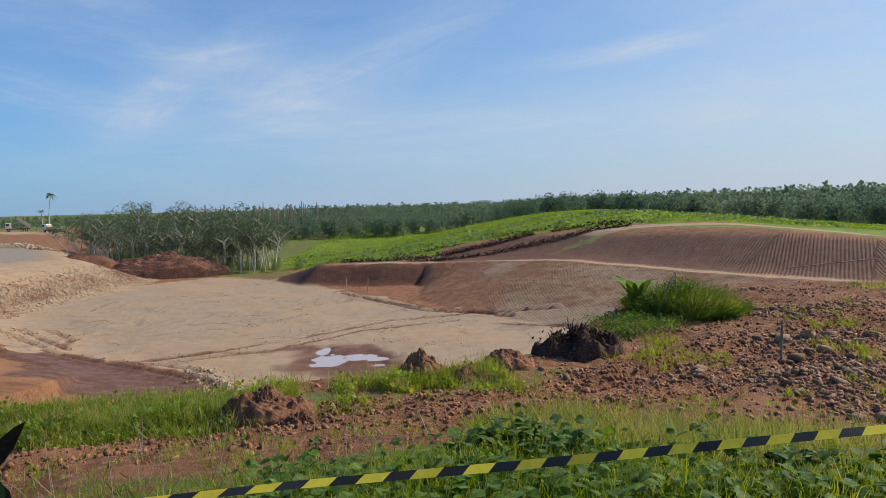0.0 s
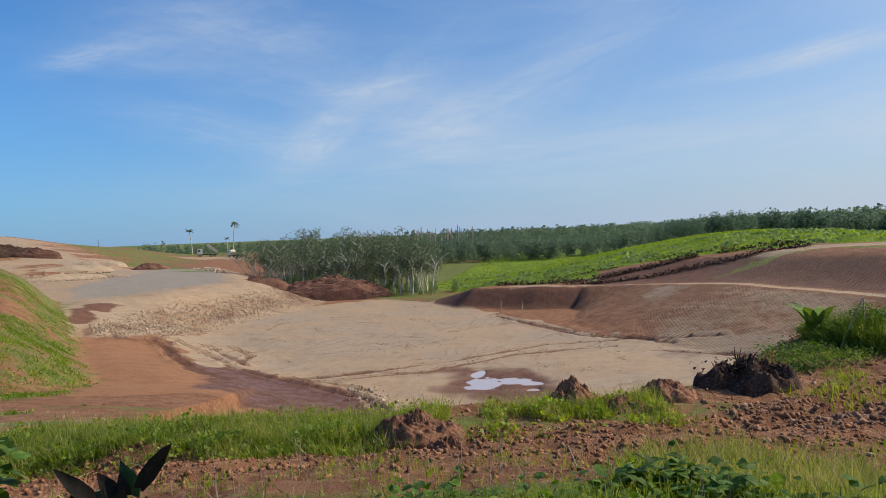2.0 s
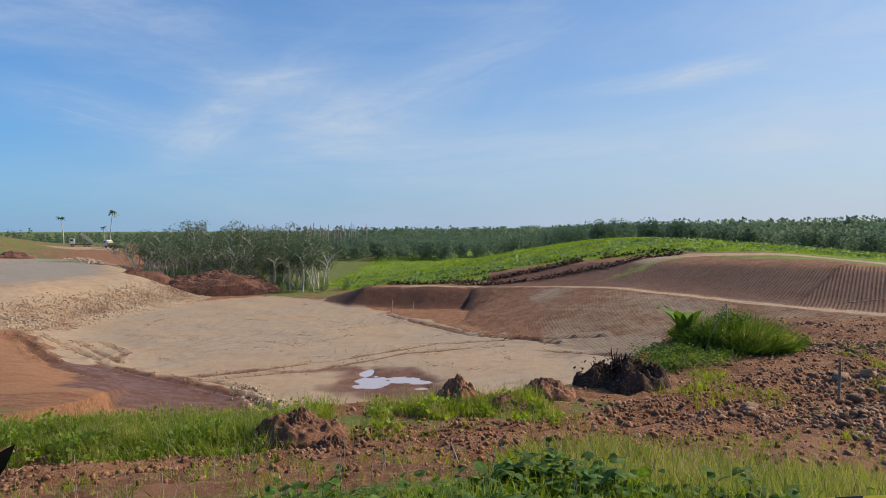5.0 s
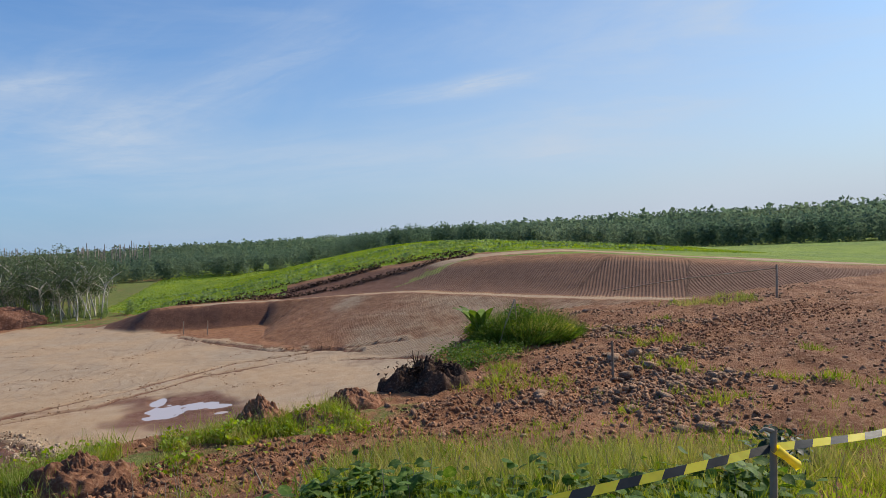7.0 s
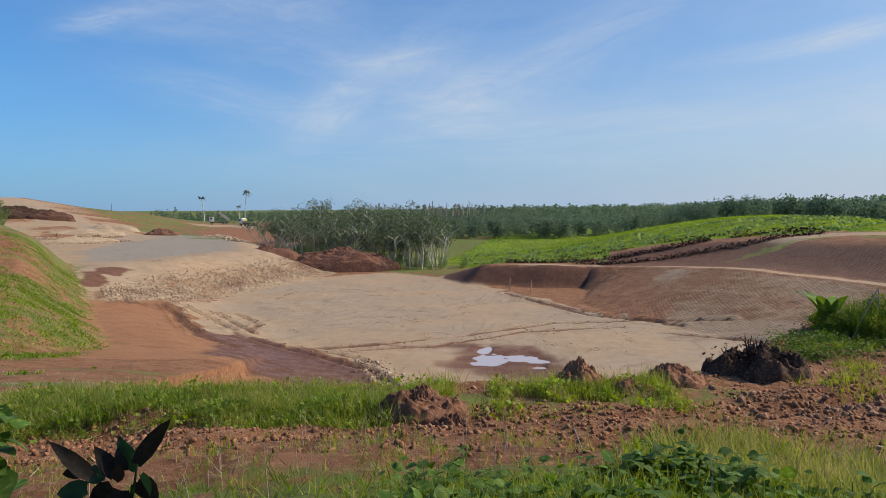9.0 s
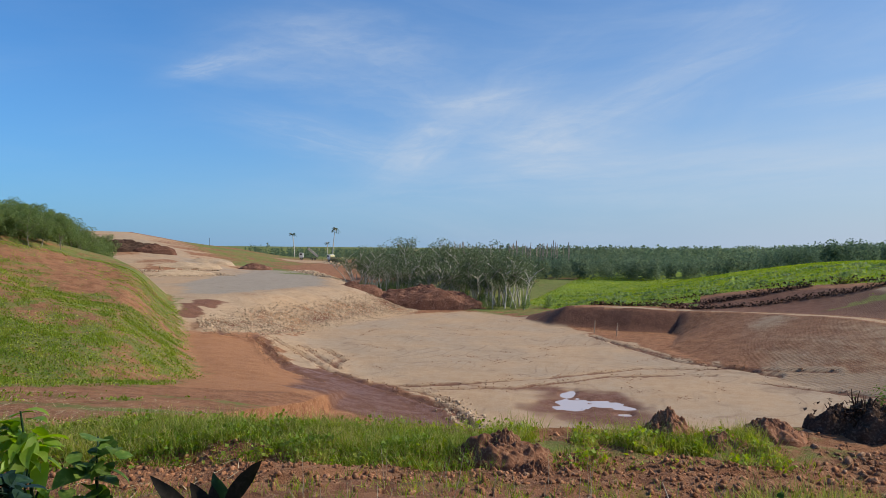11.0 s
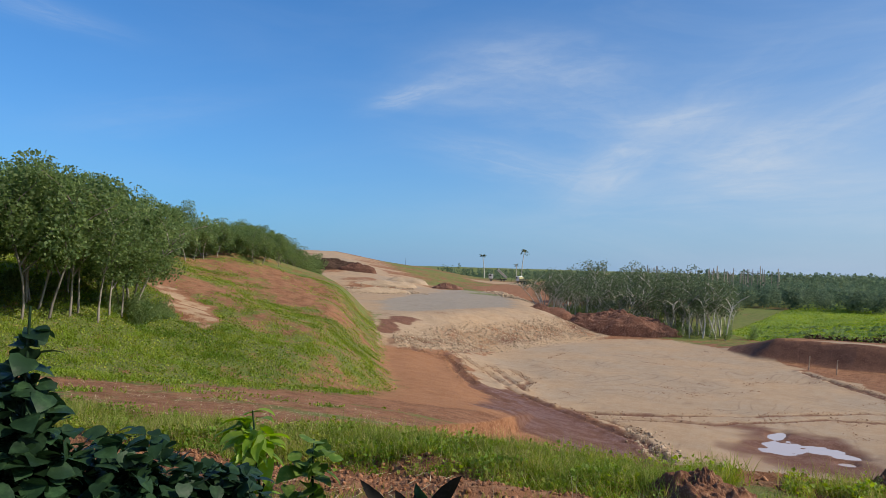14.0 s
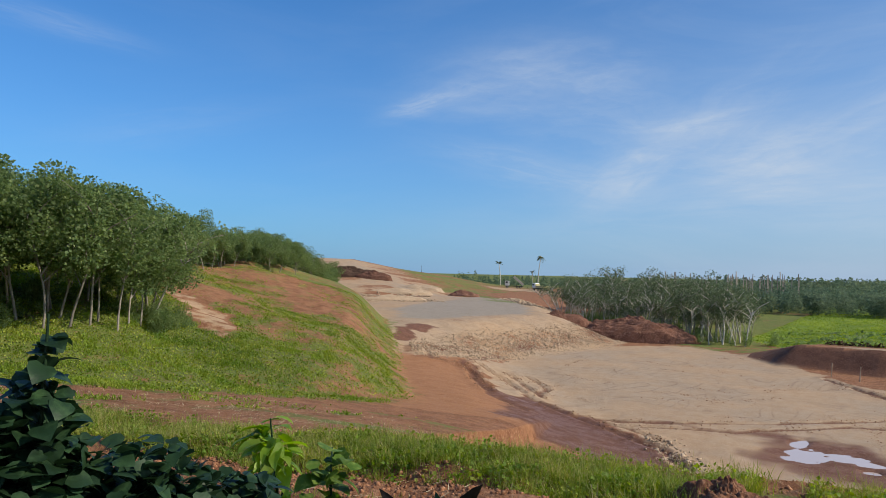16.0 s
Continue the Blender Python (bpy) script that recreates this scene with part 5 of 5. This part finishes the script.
g6 = spread(500, (-100, -70, 128, 165), lambda x, y: np.clip(1 - np.abs(inside(BENCH, x, y) - 1) / 4, 0, 1))
pebbles("ridge_stones", g6, 0.15 + 0.4 * rng.uniform(size=500) ** 2, STONE_PALE, "grey stones piled at the rim of the plateau")

for row_, (line_, wide_, count_) in enumerate([([(-16, 99), (0, 104), (14, 104), (26, 101)], 1.1, 2600), ([(-6, 98), (8, 98), (16, 96), (24, 95)], 1.0, 1700), ([(-14, 110), (4, 112), (18, 108)], 0.8, 700)]):
    b_ = spread(count_, (-20, 28, 94, 116), lambda x, y: np.clip(1 - np.abs(along([(*p, 0) for p in line_], x, y)[0]) / wide_, 0, 1) * (rough(x, y, 7, row_) > -0.5))
    b_[:, 2] += 0.5 * rng.uniform(size=count_) ** 2
    tagged(mesh_object("brush_windrow", *stamp(SPRIG, SPRIG_FACES, b_, frames(directions(count_, 0.3), rng.uniform(-1, 1, count_)), 0.26 * rng.uniform(0.4, 1.4, count_)), ROOT), "dark windrow of cleared brush across the far hill", "brush", kind="stuff")

# crumbs thrown up along the ruts and by turning wheels on the pit floor
lines_ = [(line_, 0.5) for line_, _, _ in RUTS for _ in range(2)]
for k in range(46):
    cx, cy = rng.uniform(-36, 4), rng.uniform(50, 92)
    if inside(PAD, np.array([cx]), np.array([cy]))[0] < 3:
        continue
    a0, rad = rng.uniform(0, 6.28), rng.uniform(2.5, 9)
    lines_.append(([(cx + rad * math.cos(a0 + i * 0.14), cy + rad * math.sin(a0 + i * 0.14)) for i in range(7)], 0.28))
crumbs = []
for line_, wide_ in lines_:
    pts_ = np.array(line_, float)
    run_ = np.concatenate([[0], np.cumsum(np.linalg.norm(np.diff(pts_, axis=0), axis=1))])
    count_ = int(run_[-1] * (11 if wide_ > 0.3 else 9))
    d_ = rng.uniform(0, run_[-1], count_)
    px = np.interp(d_, run_, pts_[:, 0]) + rng.normal(size=count_) * wide_
    py = np.interp(d_, run_, pts_[:, 1]) + rng.normal(size=count_) * wide_
    keep_ = rough(px, py, 4, 2) > -0.4
    crumbs.append(np.column_stack([px, py, land(px, py)])[keep_])
crumbs = np.concatenate(crumbs)
pebbles("floor_clods", crumbs, 0.02 + 0.07 * rng.uniform(size=len(crumbs)) ** 3, STONE_RED, "clods of soil thrown up along wheel tracks on the pit floor")
st = spread(1700, (-26, -6, 5.5, 19), lambda x, y: np.clip(0.4 + 0.6 * rough(x, y, 3, 2), 0, 1) * (along(FOOT, x, y)[0] < -1))
st[:, 2] += 0.03
lay = np.column_stack([rng.normal(size=(1700, 2)), rng.normal(size=1700) * 0.12])
tagged(mesh_object("straw", *stamp(BLADE_SHAPE, BLADE_FACES, st, frames(lay), np.column_stack([np.full(1700, 0.018), 0.28 * rng.uniform(0.4, 1.2, 1700), np.full(1700, 0.05)])), STRAW), "dry pale straw lying on bare red soil", "straw", kind="stuff")


# ---- machines in the yard ----
def wheel(parent, x, y, radius):
    bm = bmesh.new()
    bmesh.ops.create_cone(bm, cap_ends=True, segments=16, radius1=radius, radius2=radius, depth=0.45)
    bmesh.ops.bevel(bm, geom=[e for e in bm.edges if len(e.link_faces) == 2 and e.calc_face_angle(0) > 1], offset=0.08, segments=2, affect="EDGES")
    bmesh.ops.transform(bm, matrix=pose(x, y, radius, 90, 0, 0), verts=bm.verts)
    w_ = part("wheel", bm, BLACK, parent)
    bm = bmesh.new()
    bmesh.ops.create_cone(bm, cap_ends=True, segments=12, radius1=radius * 0.5, radius2=radius * 0.45, depth=0.5)
    bmesh.ops.transform(bm, matrix=pose(x, y, radius, 90, 0, 0), verts=bm.verts)
    part("rim", bm, GREY_STEEL, w_)


def truck(at, turn, tip, cab_paint, bed_paint, label):
    ob = empty("tipper_truck", at, label, "truck")
    ob.rotation_euler = (0, 0, radians(turn))
    part("chassis", box_piece((7.4, 0.9, 0.35), (0, 0, 0.95), 0.04), DARK_METAL, ob)
    cab = part("cab", box_piece((1.9, 2.4, 2.0), (3.0, 0, 2.05), 0.18), cab_paint, ob)
    part("windscreen", box_piece((0.06, 2.0, 0.8), (3.955, 0, 2.45), 0.02), BLACK, cab)
    for s_ in (-1, 1):
        part("side_window", box_piece((0.9, 0.06, 0.7), (3.2, s_ * 1.205, 2.45), 0.02), BLACK, cab)
    hinge = Matrix.Translation((-3.4, 0, 1.2)) @ pose(0, 0, 0, 0, -tip, 0)
    bed = part("bed", box_piece((5.2, 2.4, 0.18), (2.6, 0, 0.1), 0.03), bed_paint, ob)
    for s_ in (-1, 1):
        part("side_board", box_piece((5.2, 0.1, 0.8), (2.6, s_ * 1.15, 0.5), 0.03), bed_paint, bed)
    part("head_board", box_piece((0.12, 2.2, 1.5), (5.16, 0, 0.85), 0.03), bed_paint, bed)
    bed.matrix_basis = hinge
    for x in (2.9, -1.2, -2.5):
        for s_ in (-1, 1):
            wheel(ob, x, s_ * 1.0, 0.5)
    return ob


truck(ground_at(-155.5, 244, 0.02), 212, 40, WHITE_PAINT, GREY_STEEL, "white tipper truck with its grey bed raised")
truck(ground_at(-141.5, 241.5, 0.02), 160, 0, WHITE_PAINT, YELLOW_PAINT, "tipper truck with a yellow bed standing in the yard")


def digger(at, turn):
    ob = empty("excavator", at, "yellow excavator standing behind the grove", "excavator")
    ob.rotation_euler = (0, 0, radians(turn))
    for s_ in (-1, 1):
        part("track", box_piece((3.6, 0.6, 0.8), (0, s_ * 1.1, 0.4), 0.2), DARK_METAL, ob)
    part("body", box_piece((2.8, 2.5, 1.2), (-0.4, 0, 1.5), 0.12), YELLOW_PAINT, ob)
    cab = part("cab", box_piece((1.4, 1.0, 1.6), (0.5, 0.7, 2.6), 0.12), WHITE_PAINT, ob)
    part("cab_window", box_piece((1.0, 0.05, 0.8), (0.5, 1.21, 2.8), 0.02), BLACK, cab)
    part("boom", box_piece((4.2, 0.4, 0.5), (2.6, 0, 3.2), 0.08, pose(0, 0, 0, 0, -35, 0)), YELLOW_PAINT, ob)
    part("arm", box_piece((2.6, 0.3, 0.4), (5.0, 0, 3.4), 0.06, pose(0, 0, 0, 0, 60, 0)), YELLOW_PAINT, ob)
    part("bucket", box_piece((0.9, 1.1, 0.8), (5.6, 0, 2.2), 0.15), DARK_METAL, ob)


digger(ground_at(-86.5, 187, 2.2), 20)
cabin = empty("site_cabin", ground_at(-91.5, 192, 2.4), "small white site cabin behind the grove", "cabin")
part("wall", box_piece((3.2, 2.4, 2.4), (0, 0, 1.3), 0.03), WHITE_PAINT, cabin)
part("roof", box_piece((3.5, 2.7, 0.14), (0, 0, 2.57), 0.03), GREY_STEEL, cabin)
part("window", box_piece((0.9, 0.06, 0.7), (0.4, -1.22, 1.6), 0.02), BLACK, cabin)
for k, (x, y) in enumerate([(-196, 232)]):
    stake("pole", ground_at(x, y), (x, y, float(land(x, y)) + 3.4), 0.07, "dark pole standing on the far ridge", DARK_METAL)


# ---- grass and weeds ----
def grassy(n, box, keep, tall, wide, material, name, label, clump=1, clump_radius=0.06, bend=0.5):
    p = spread(max(1, n // clump), box, keep)
    p = np.repeat(p, clump, axis=0)
    p[:, :2] += rng.normal(size=(len(p), 2)) * clump_radius
    p[:, 2] = land(p[:, 0], p[:, 1]) - 0.015
    ways = np.column_stack([rng.normal(size=(len(p), 2)) * bend, np.ones(len(p))])
    h = tall * rng.uniform(0.35, 1.15, len(p))
    size = np.column_stack([np.full(len(p), wide), h, h * rng.uniform(0.2, 1.3, len(p))])
    return tagged(mesh_object(name, *stamp(BLADE_SHAPE, BLADE_FACES, p, frames(ways, rng.uniform(-3, 3, len(p))), size), material), label, "grass", kind="stuff")


def green_share(x, y):
    return soil(x, y)[4]


def strip_share(x, y):
    crest = along(CREST, x, y, 2)[0]
    west = np.clip(1 - np.abs(crest + 1.2) / 1.4, 0, 1) * (x < -2.9) * (1 - 0.8 * (np.abs(rough(x, y, 2.5, 2)) < 0.15))
    mid = np.clip(1 - np.abs(crest + 1.3) / 1.3, 0, 1) * (x > -2.2) * (x < 1.2) * (rough(x, y, 1.4, 1) > 0.05)
    return west + 0.9 * mid


grassy(26000, (-17, 1.5, 6.5, 13), strip_share, 0.32, 0.009, BLADE, "bank_grass", "bright green tufts of grass along the edge of the bank", 40, 0.10, 0.45)
grassy(9000, (-17, 1.5, 6.5, 13), strip_share, 0.20, 0.014, BLADE, "bank_grass", "short green grass along the edge of the bank", 5, 0.09, 0.7)
wp = spread(26000, (-17, 1.5, 6.5, 13), strip_share)
wp[:, 2] += 0.26 * rng.uniform(size=26000) * (0.6 + 0.4 * rough(wp[:, 0], wp[:, 1], 0.9, 2))
tagged(mesh_object("bank_weeds", *stamp(SPRIG, SPRIG_FACES, wp, frames(directions(26000, 0.5), rng.uniform(-1, 1, 26000)), 0.055 * rng.uniform(0.5, 1.6, 26000)), MEADOW), "small-leaved green weeds along the edge of the bank", "weeds", kind="stuff")
grassy(15000, (-17, 1.5, 6.5, 13), strip_share, 0.40, 0.009, BLADE_DRY, "dry_grass", "yellow grass heads along the edge of the bank", 6, 0.07, 0.35)
grassy(8500, (-12, 10, 4.2, 10.5), lambda x, y: green_share(x, y) * (np.hypot(x, y) > 4) * (1 - 0.9 * near(TRACK, x, y, 0.5)), 0.20, 0.010, BLADE, "low_grass", "low patchy green grass on the bank", 7, 0.07, 0.5)
grassy(8000, (0.4, 9.5, 4.5, 9.2), lambda x, y: 1.0 * (np.hypot(x - 0.3, y) > 5.0) * (np.hypot(x, y) < 8.9) * (rough(x, y, 2.0, 1) > -0.5), 0.40, 0.010, BLADE_DRY, "dry_grass", "yellow-green tall grass below the tape", 30, 0.12, 0.45)
grassy(9000, (0.0, 9.5, 3.6, 8.6), lambda x, y: 1.0 * (np.hypot(x, y) > 4.5), 0.30, 0.011, BLADE, "low_grass", "fresh green grass below the tape", 24, 0.11, 0.5)
grassy(3800, (-1, 12, 10.5, 21), lambda x, y: 1.0 * (rough(x, y, 2.6, 3) > 0.45) * (along(CREST, x, y, 2)[0] < -0.3), 0.22, 0.014, BLADE, "low_grass", "scattered green tufts on the stony terrace", 12, 0.10, 0.5)
grassy(700, (13.5, 17, 22.8, 24.5), lambda x, y: np.ones(x.shape), 0.3, 0.03, BLADE_DRY, "dry_grass", "yellow grass on the terrace edge", 12, 0.15, 0.5)
# the hill: short broad weeds in drifts
def hill_share(x, y):
    s_ = soil(x, y)
    return np.clip(s_[4] * 1.6 - 0.55, 0, 1) * (along(FOOT, x, y)[0] > -6)


def drift(n, box, keep, size, material, name, label, lift=0.9):
    p = spread(n, box, keep)
    p[:, 2] += 0.02
    return tagged(mesh_object(name, *stamp(SPRIG, SPRIG_FACES, p, frames(directions(n, lift), rng.uniform(-1, 1, n)), size * rng.uniform(0.5, 1.5, n)), material), label, "grass", kind="stuff")


drift(90000, (-66, -18, 4, 60), hill_share, 0.085, BLADE, "hill_grass", "short green grass and weeds on the hill in drifts", 1.4)
grassy(60000, (-60, -18, 8, 46), lambda x, y: hill_share(x, y) * (rough(x, y, 3.2, 1) + 0.5 * rough(x, y, 1.1, 3) > 0.1), 0.24, 0.035, MEADOW, "hill_tufts", "bright green tufts of taller grass on the hill", 10, 0.16, 0.5)
drift(95000, (-34, 70, 92, 190), lambda x, y: soil(x, y)[5], 0.145, MEADOW, "meadow_grass", "bright green meadow grass on the far hill", 2.2)

drift(5200, (-30, 60, 94, 150), lambda x, y: soil(x, y)[5] * np.clip(rough(x, y, 5, 2) + 0.6 * rough(x, y, 17, 0), 0, 1), 0.42, LEAF_TREE, "meadow_weeds", "dark tufts of weeds in the meadow on the far hill", 1.0)

# creepers and round-leaved weeds close to the camera
def weeds(name, n, keep, box, tall, leaf, material, label, per=4):
    p = spread(n, box, keep)
    pieces, stems_ = [], []
    for x, y, z in p:
        h = tall * rng.uniform(0.3, 1.1) * (0.45 if math.hypot(x, y) < 4.9 else 1.0)
        top = np.array([x + rng.normal() * 0.06, y + rng.normal() * 0.06, z + h])
        where = np.repeat(top[None], per, 0) + rng.normal(size=(per, 3)) * np.array([0.05, 0.05, 0.06])
        ways = np.column_stack([rng.normal(size=(per, 2)), rng.uniform(-0.4, 0.5, per)])
        pieces.append((where, ways))
        stems_.append(tube([(x, y, z - 0.02), top], [0.004, 0.003], 3))
    where, ways = np.concatenate([q_[0] for q_ in pieces]), np.concatenate([q_[1] for q_ in pieces])
    size = leaf * rng.uniform(0.55, 1.25, len(where))
    size = np.column_stack([size * 1.1, size, size])
    tagged(mesh_object(name, *stamp(LEAF, LEAF_FACES, where, frames(ways, rng.uniform(-0.5, 0.5, len(where))), size), material, None, True), label, "weeds", kind="stuff")
    tagged(mesh_object(name + "_stems", *joined(stems_), material), "thin green stems under the broad leaves", "weeds", kind="stuff")


def creeper_share(x, y):
    d = np.hypot(x, y)
    az = np.degrees(np.arctan2(x, y))
    return ((d > 3.2) & (d < 5.2 + 0.5 * rough(x, y, 1.2, 1)) & (az > -18) & (az < 42)) * np.where(rough(x, y, 1.1, 2) > -0.3, 1.0, 0.25)


weeds("broadleaf_weeds", 1700, creeper_share, (-2.5, 4.6, 1.8, 6.2), 0.28, 0.088, LEAF_BROAD, "tangle of round-leaved green weeds in front of the track", 4)
grassy(18000, (-2.5, 4.6, 2.4, 6.0), creeper_share, 0.30, 0.009, BLADE, "low_grass", "thin green grass among broad-leaved weeds", 5, 0.08, 0.6)
tagged(mesh_object("dry_stalks", *joined([tube([q_, q_ + np.array([rng.normal() * 0.08, rng.normal() * 0.08, rng.uniform(0.2, 0.5)])], [0.004, 0.002], 3) for q_ in spread(130, (-4, 6, 4, 8), lambda x, y: np.ones(x.shape))]), STAKE), "dry pale stalks standing in the weeds", "weeds", kind="stuff")


def leafy_bush(name, at, clouds, leaf, material, seed, label, category, width=1.0, stems=10):
    """A leafy plant: stems from one foot, leaves thick on clouds (x, y, z, rx, ry, rz, count)."""
    r_ = np.random.RandomState(seed)
    ob = empty(name, at, label, category)
    where, stem_pieces = [], []
    for cx, cy, cz, rx, ry, rz, count in clouds:
        p = r_.normal(size=(count, 3))
        p /= np.linalg.norm(p, axis=1)[:, None]
        where.append(p * r_.uniform(0.35, 1, (count, 1)) * np.array([rx, ry, rz]) + np.array([cx, cy, cz]))
    for k in range(stems):
        cx, cy, cz, rx, ry, rz, _ = clouds[k % len(clouds)]
        top = np.array([cx, cy, cz]) + r_.normal(size=3) * np.array([rx, ry, rz]) * 0.5
        stem_pieces.append(tube([(cx * 0.7, cy * 0.7, -0.05), (cx * 0.85 + 0.03 * r_.normal(), cy * 0.85, top[2] * 0.55), top], [0.011, 0.008, 0.004], 4))
    where = np.concatenate(where)
    ways = np.column_stack([r_.normal(size=(len(where), 2)), r_.uniform(-0.9, 0.35, len(where))])
    size = leaf * r_.uniform(0.6, 1.3, len(where))
    mesh_object("leaves", *stamp(LEAF, LEAF_FACES, where, frames(ways, r_.uniform(-0.6, 0.6, len(where))), np.column_stack([size * width, size, size])), material, ob, True)
    for piece in stem_pieces:
        mesh_object("stem", *piece, LEAF_DARK, ob)
    return ob


# the dark climber at the camera's left, its low skirt, a lime-green sapling, and a plant with dark upright leaves
leafy_bush("climbing_shrub", ground_at(-2.50, 0.86), [(0.0, 0.0, 0.65, 0.33, 0.27, 0.62, 3000), (0.02, 0.10, 1.12, 0.20, 0.17, 0.30, 700), (0.06, 0.10, 1.44, 0.07, 0.06, 0.14, 16), (-0.3, -0.4, 0.8, 0.45, 0.35, 0.7, 800)], 0.066, LEAF_DARK, 1, "dark green climbing shrub with large heart-shaped leaves", "shrub", 1.2, 14)
leafy_bush("low_shrub", ground_at(-2.38, 1.4), [(0.0, -0.12, 0.78, 0.29, 0.27, 0.37, 1900), (0.06, 0.2, 0.64, 0.27, 0.25, 0.36, 1600), (0.12, 0.42, 0.42, 0.21, 0.19, 0.36, 800)], 0.060, LEAF_DARK, 2, "low spread of dark green heart-shaped leaves", "shrub", 1.2, 10)
leafy_bush("sapling", ground_at(-2.88, 2.22), [(0.0, 0.0, 0.86, 0.12, 0.11, 0.18, 50), (0.0, 0.0, 0.5, 0.14, 0.12, 0.2, 24)], 0.13, LEAF_LIME, 3, "young sapling with drooping lime-green leaves", "sapling", 0.62, 5)
leafy_bush("sapling", ground_at(-2.58, 2.32), [(0.0, 0.0, 0.76, 0.14, 0.12, 0.20, 34), (0.05, 0.1, 0.3, 0.18, 0.14, 0.25, 40)], 0.12, LEAF_BROAD, 4, "young sapling with broad green leaves", "sapling", 1.0, 5)
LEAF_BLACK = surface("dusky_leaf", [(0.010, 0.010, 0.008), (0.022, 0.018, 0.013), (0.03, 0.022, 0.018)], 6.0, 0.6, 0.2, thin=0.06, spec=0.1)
foot = Vector((-1.724, 2.088, float(land(-1.724, 2.088))))
upright = empty("broadleaf_plant", foot, "plant with a few large dusky upright leaves over green ones", "plant")
crown_at = 9.49 - foot.z
across = np.array([0.953, 0.304, 0.0])
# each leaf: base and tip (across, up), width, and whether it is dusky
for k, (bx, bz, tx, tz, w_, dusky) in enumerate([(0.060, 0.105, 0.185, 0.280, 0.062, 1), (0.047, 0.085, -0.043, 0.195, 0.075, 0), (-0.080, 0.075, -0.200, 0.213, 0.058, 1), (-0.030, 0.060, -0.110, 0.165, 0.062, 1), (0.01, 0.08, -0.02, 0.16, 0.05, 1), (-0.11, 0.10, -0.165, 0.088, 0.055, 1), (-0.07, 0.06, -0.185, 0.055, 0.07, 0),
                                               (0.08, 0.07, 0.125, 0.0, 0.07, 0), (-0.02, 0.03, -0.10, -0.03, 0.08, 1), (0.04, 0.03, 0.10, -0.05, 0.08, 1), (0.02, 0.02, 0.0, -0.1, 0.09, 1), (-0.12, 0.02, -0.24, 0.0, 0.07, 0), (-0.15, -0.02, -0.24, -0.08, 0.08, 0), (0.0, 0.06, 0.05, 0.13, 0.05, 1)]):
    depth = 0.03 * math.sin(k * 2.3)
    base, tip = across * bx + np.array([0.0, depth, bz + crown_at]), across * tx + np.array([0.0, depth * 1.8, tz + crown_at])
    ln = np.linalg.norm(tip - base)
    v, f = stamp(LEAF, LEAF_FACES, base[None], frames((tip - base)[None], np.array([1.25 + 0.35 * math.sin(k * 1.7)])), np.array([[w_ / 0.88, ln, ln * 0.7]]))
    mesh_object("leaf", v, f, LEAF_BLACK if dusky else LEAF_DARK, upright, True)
for dx, dz in ((0.06, 0.105), (-0.08, 0.075), (0.04, 0.03), (-0.14, 0.0)):
    mesh_object("stem", *tube([(0, 0, -0.05), (-0.02, 0.01, 0.5 * crown_at), tuple(across * dx + np.array([0, 0, crown_at + dz]))], [0.010, 0.008, 0.004], 5), LEAF_DARK, upright)
dark_bush = [(0.0, 0.0, 0.25, 0.30, 0.25, 0.25, 160)]
leafy_bush("low_shrub", ground_at(3.95, 5.2), dark_bush, 0.07, LEAF_DARK, 6, "small dark green bush standing in low grass", "shrub", 0.9, 6)
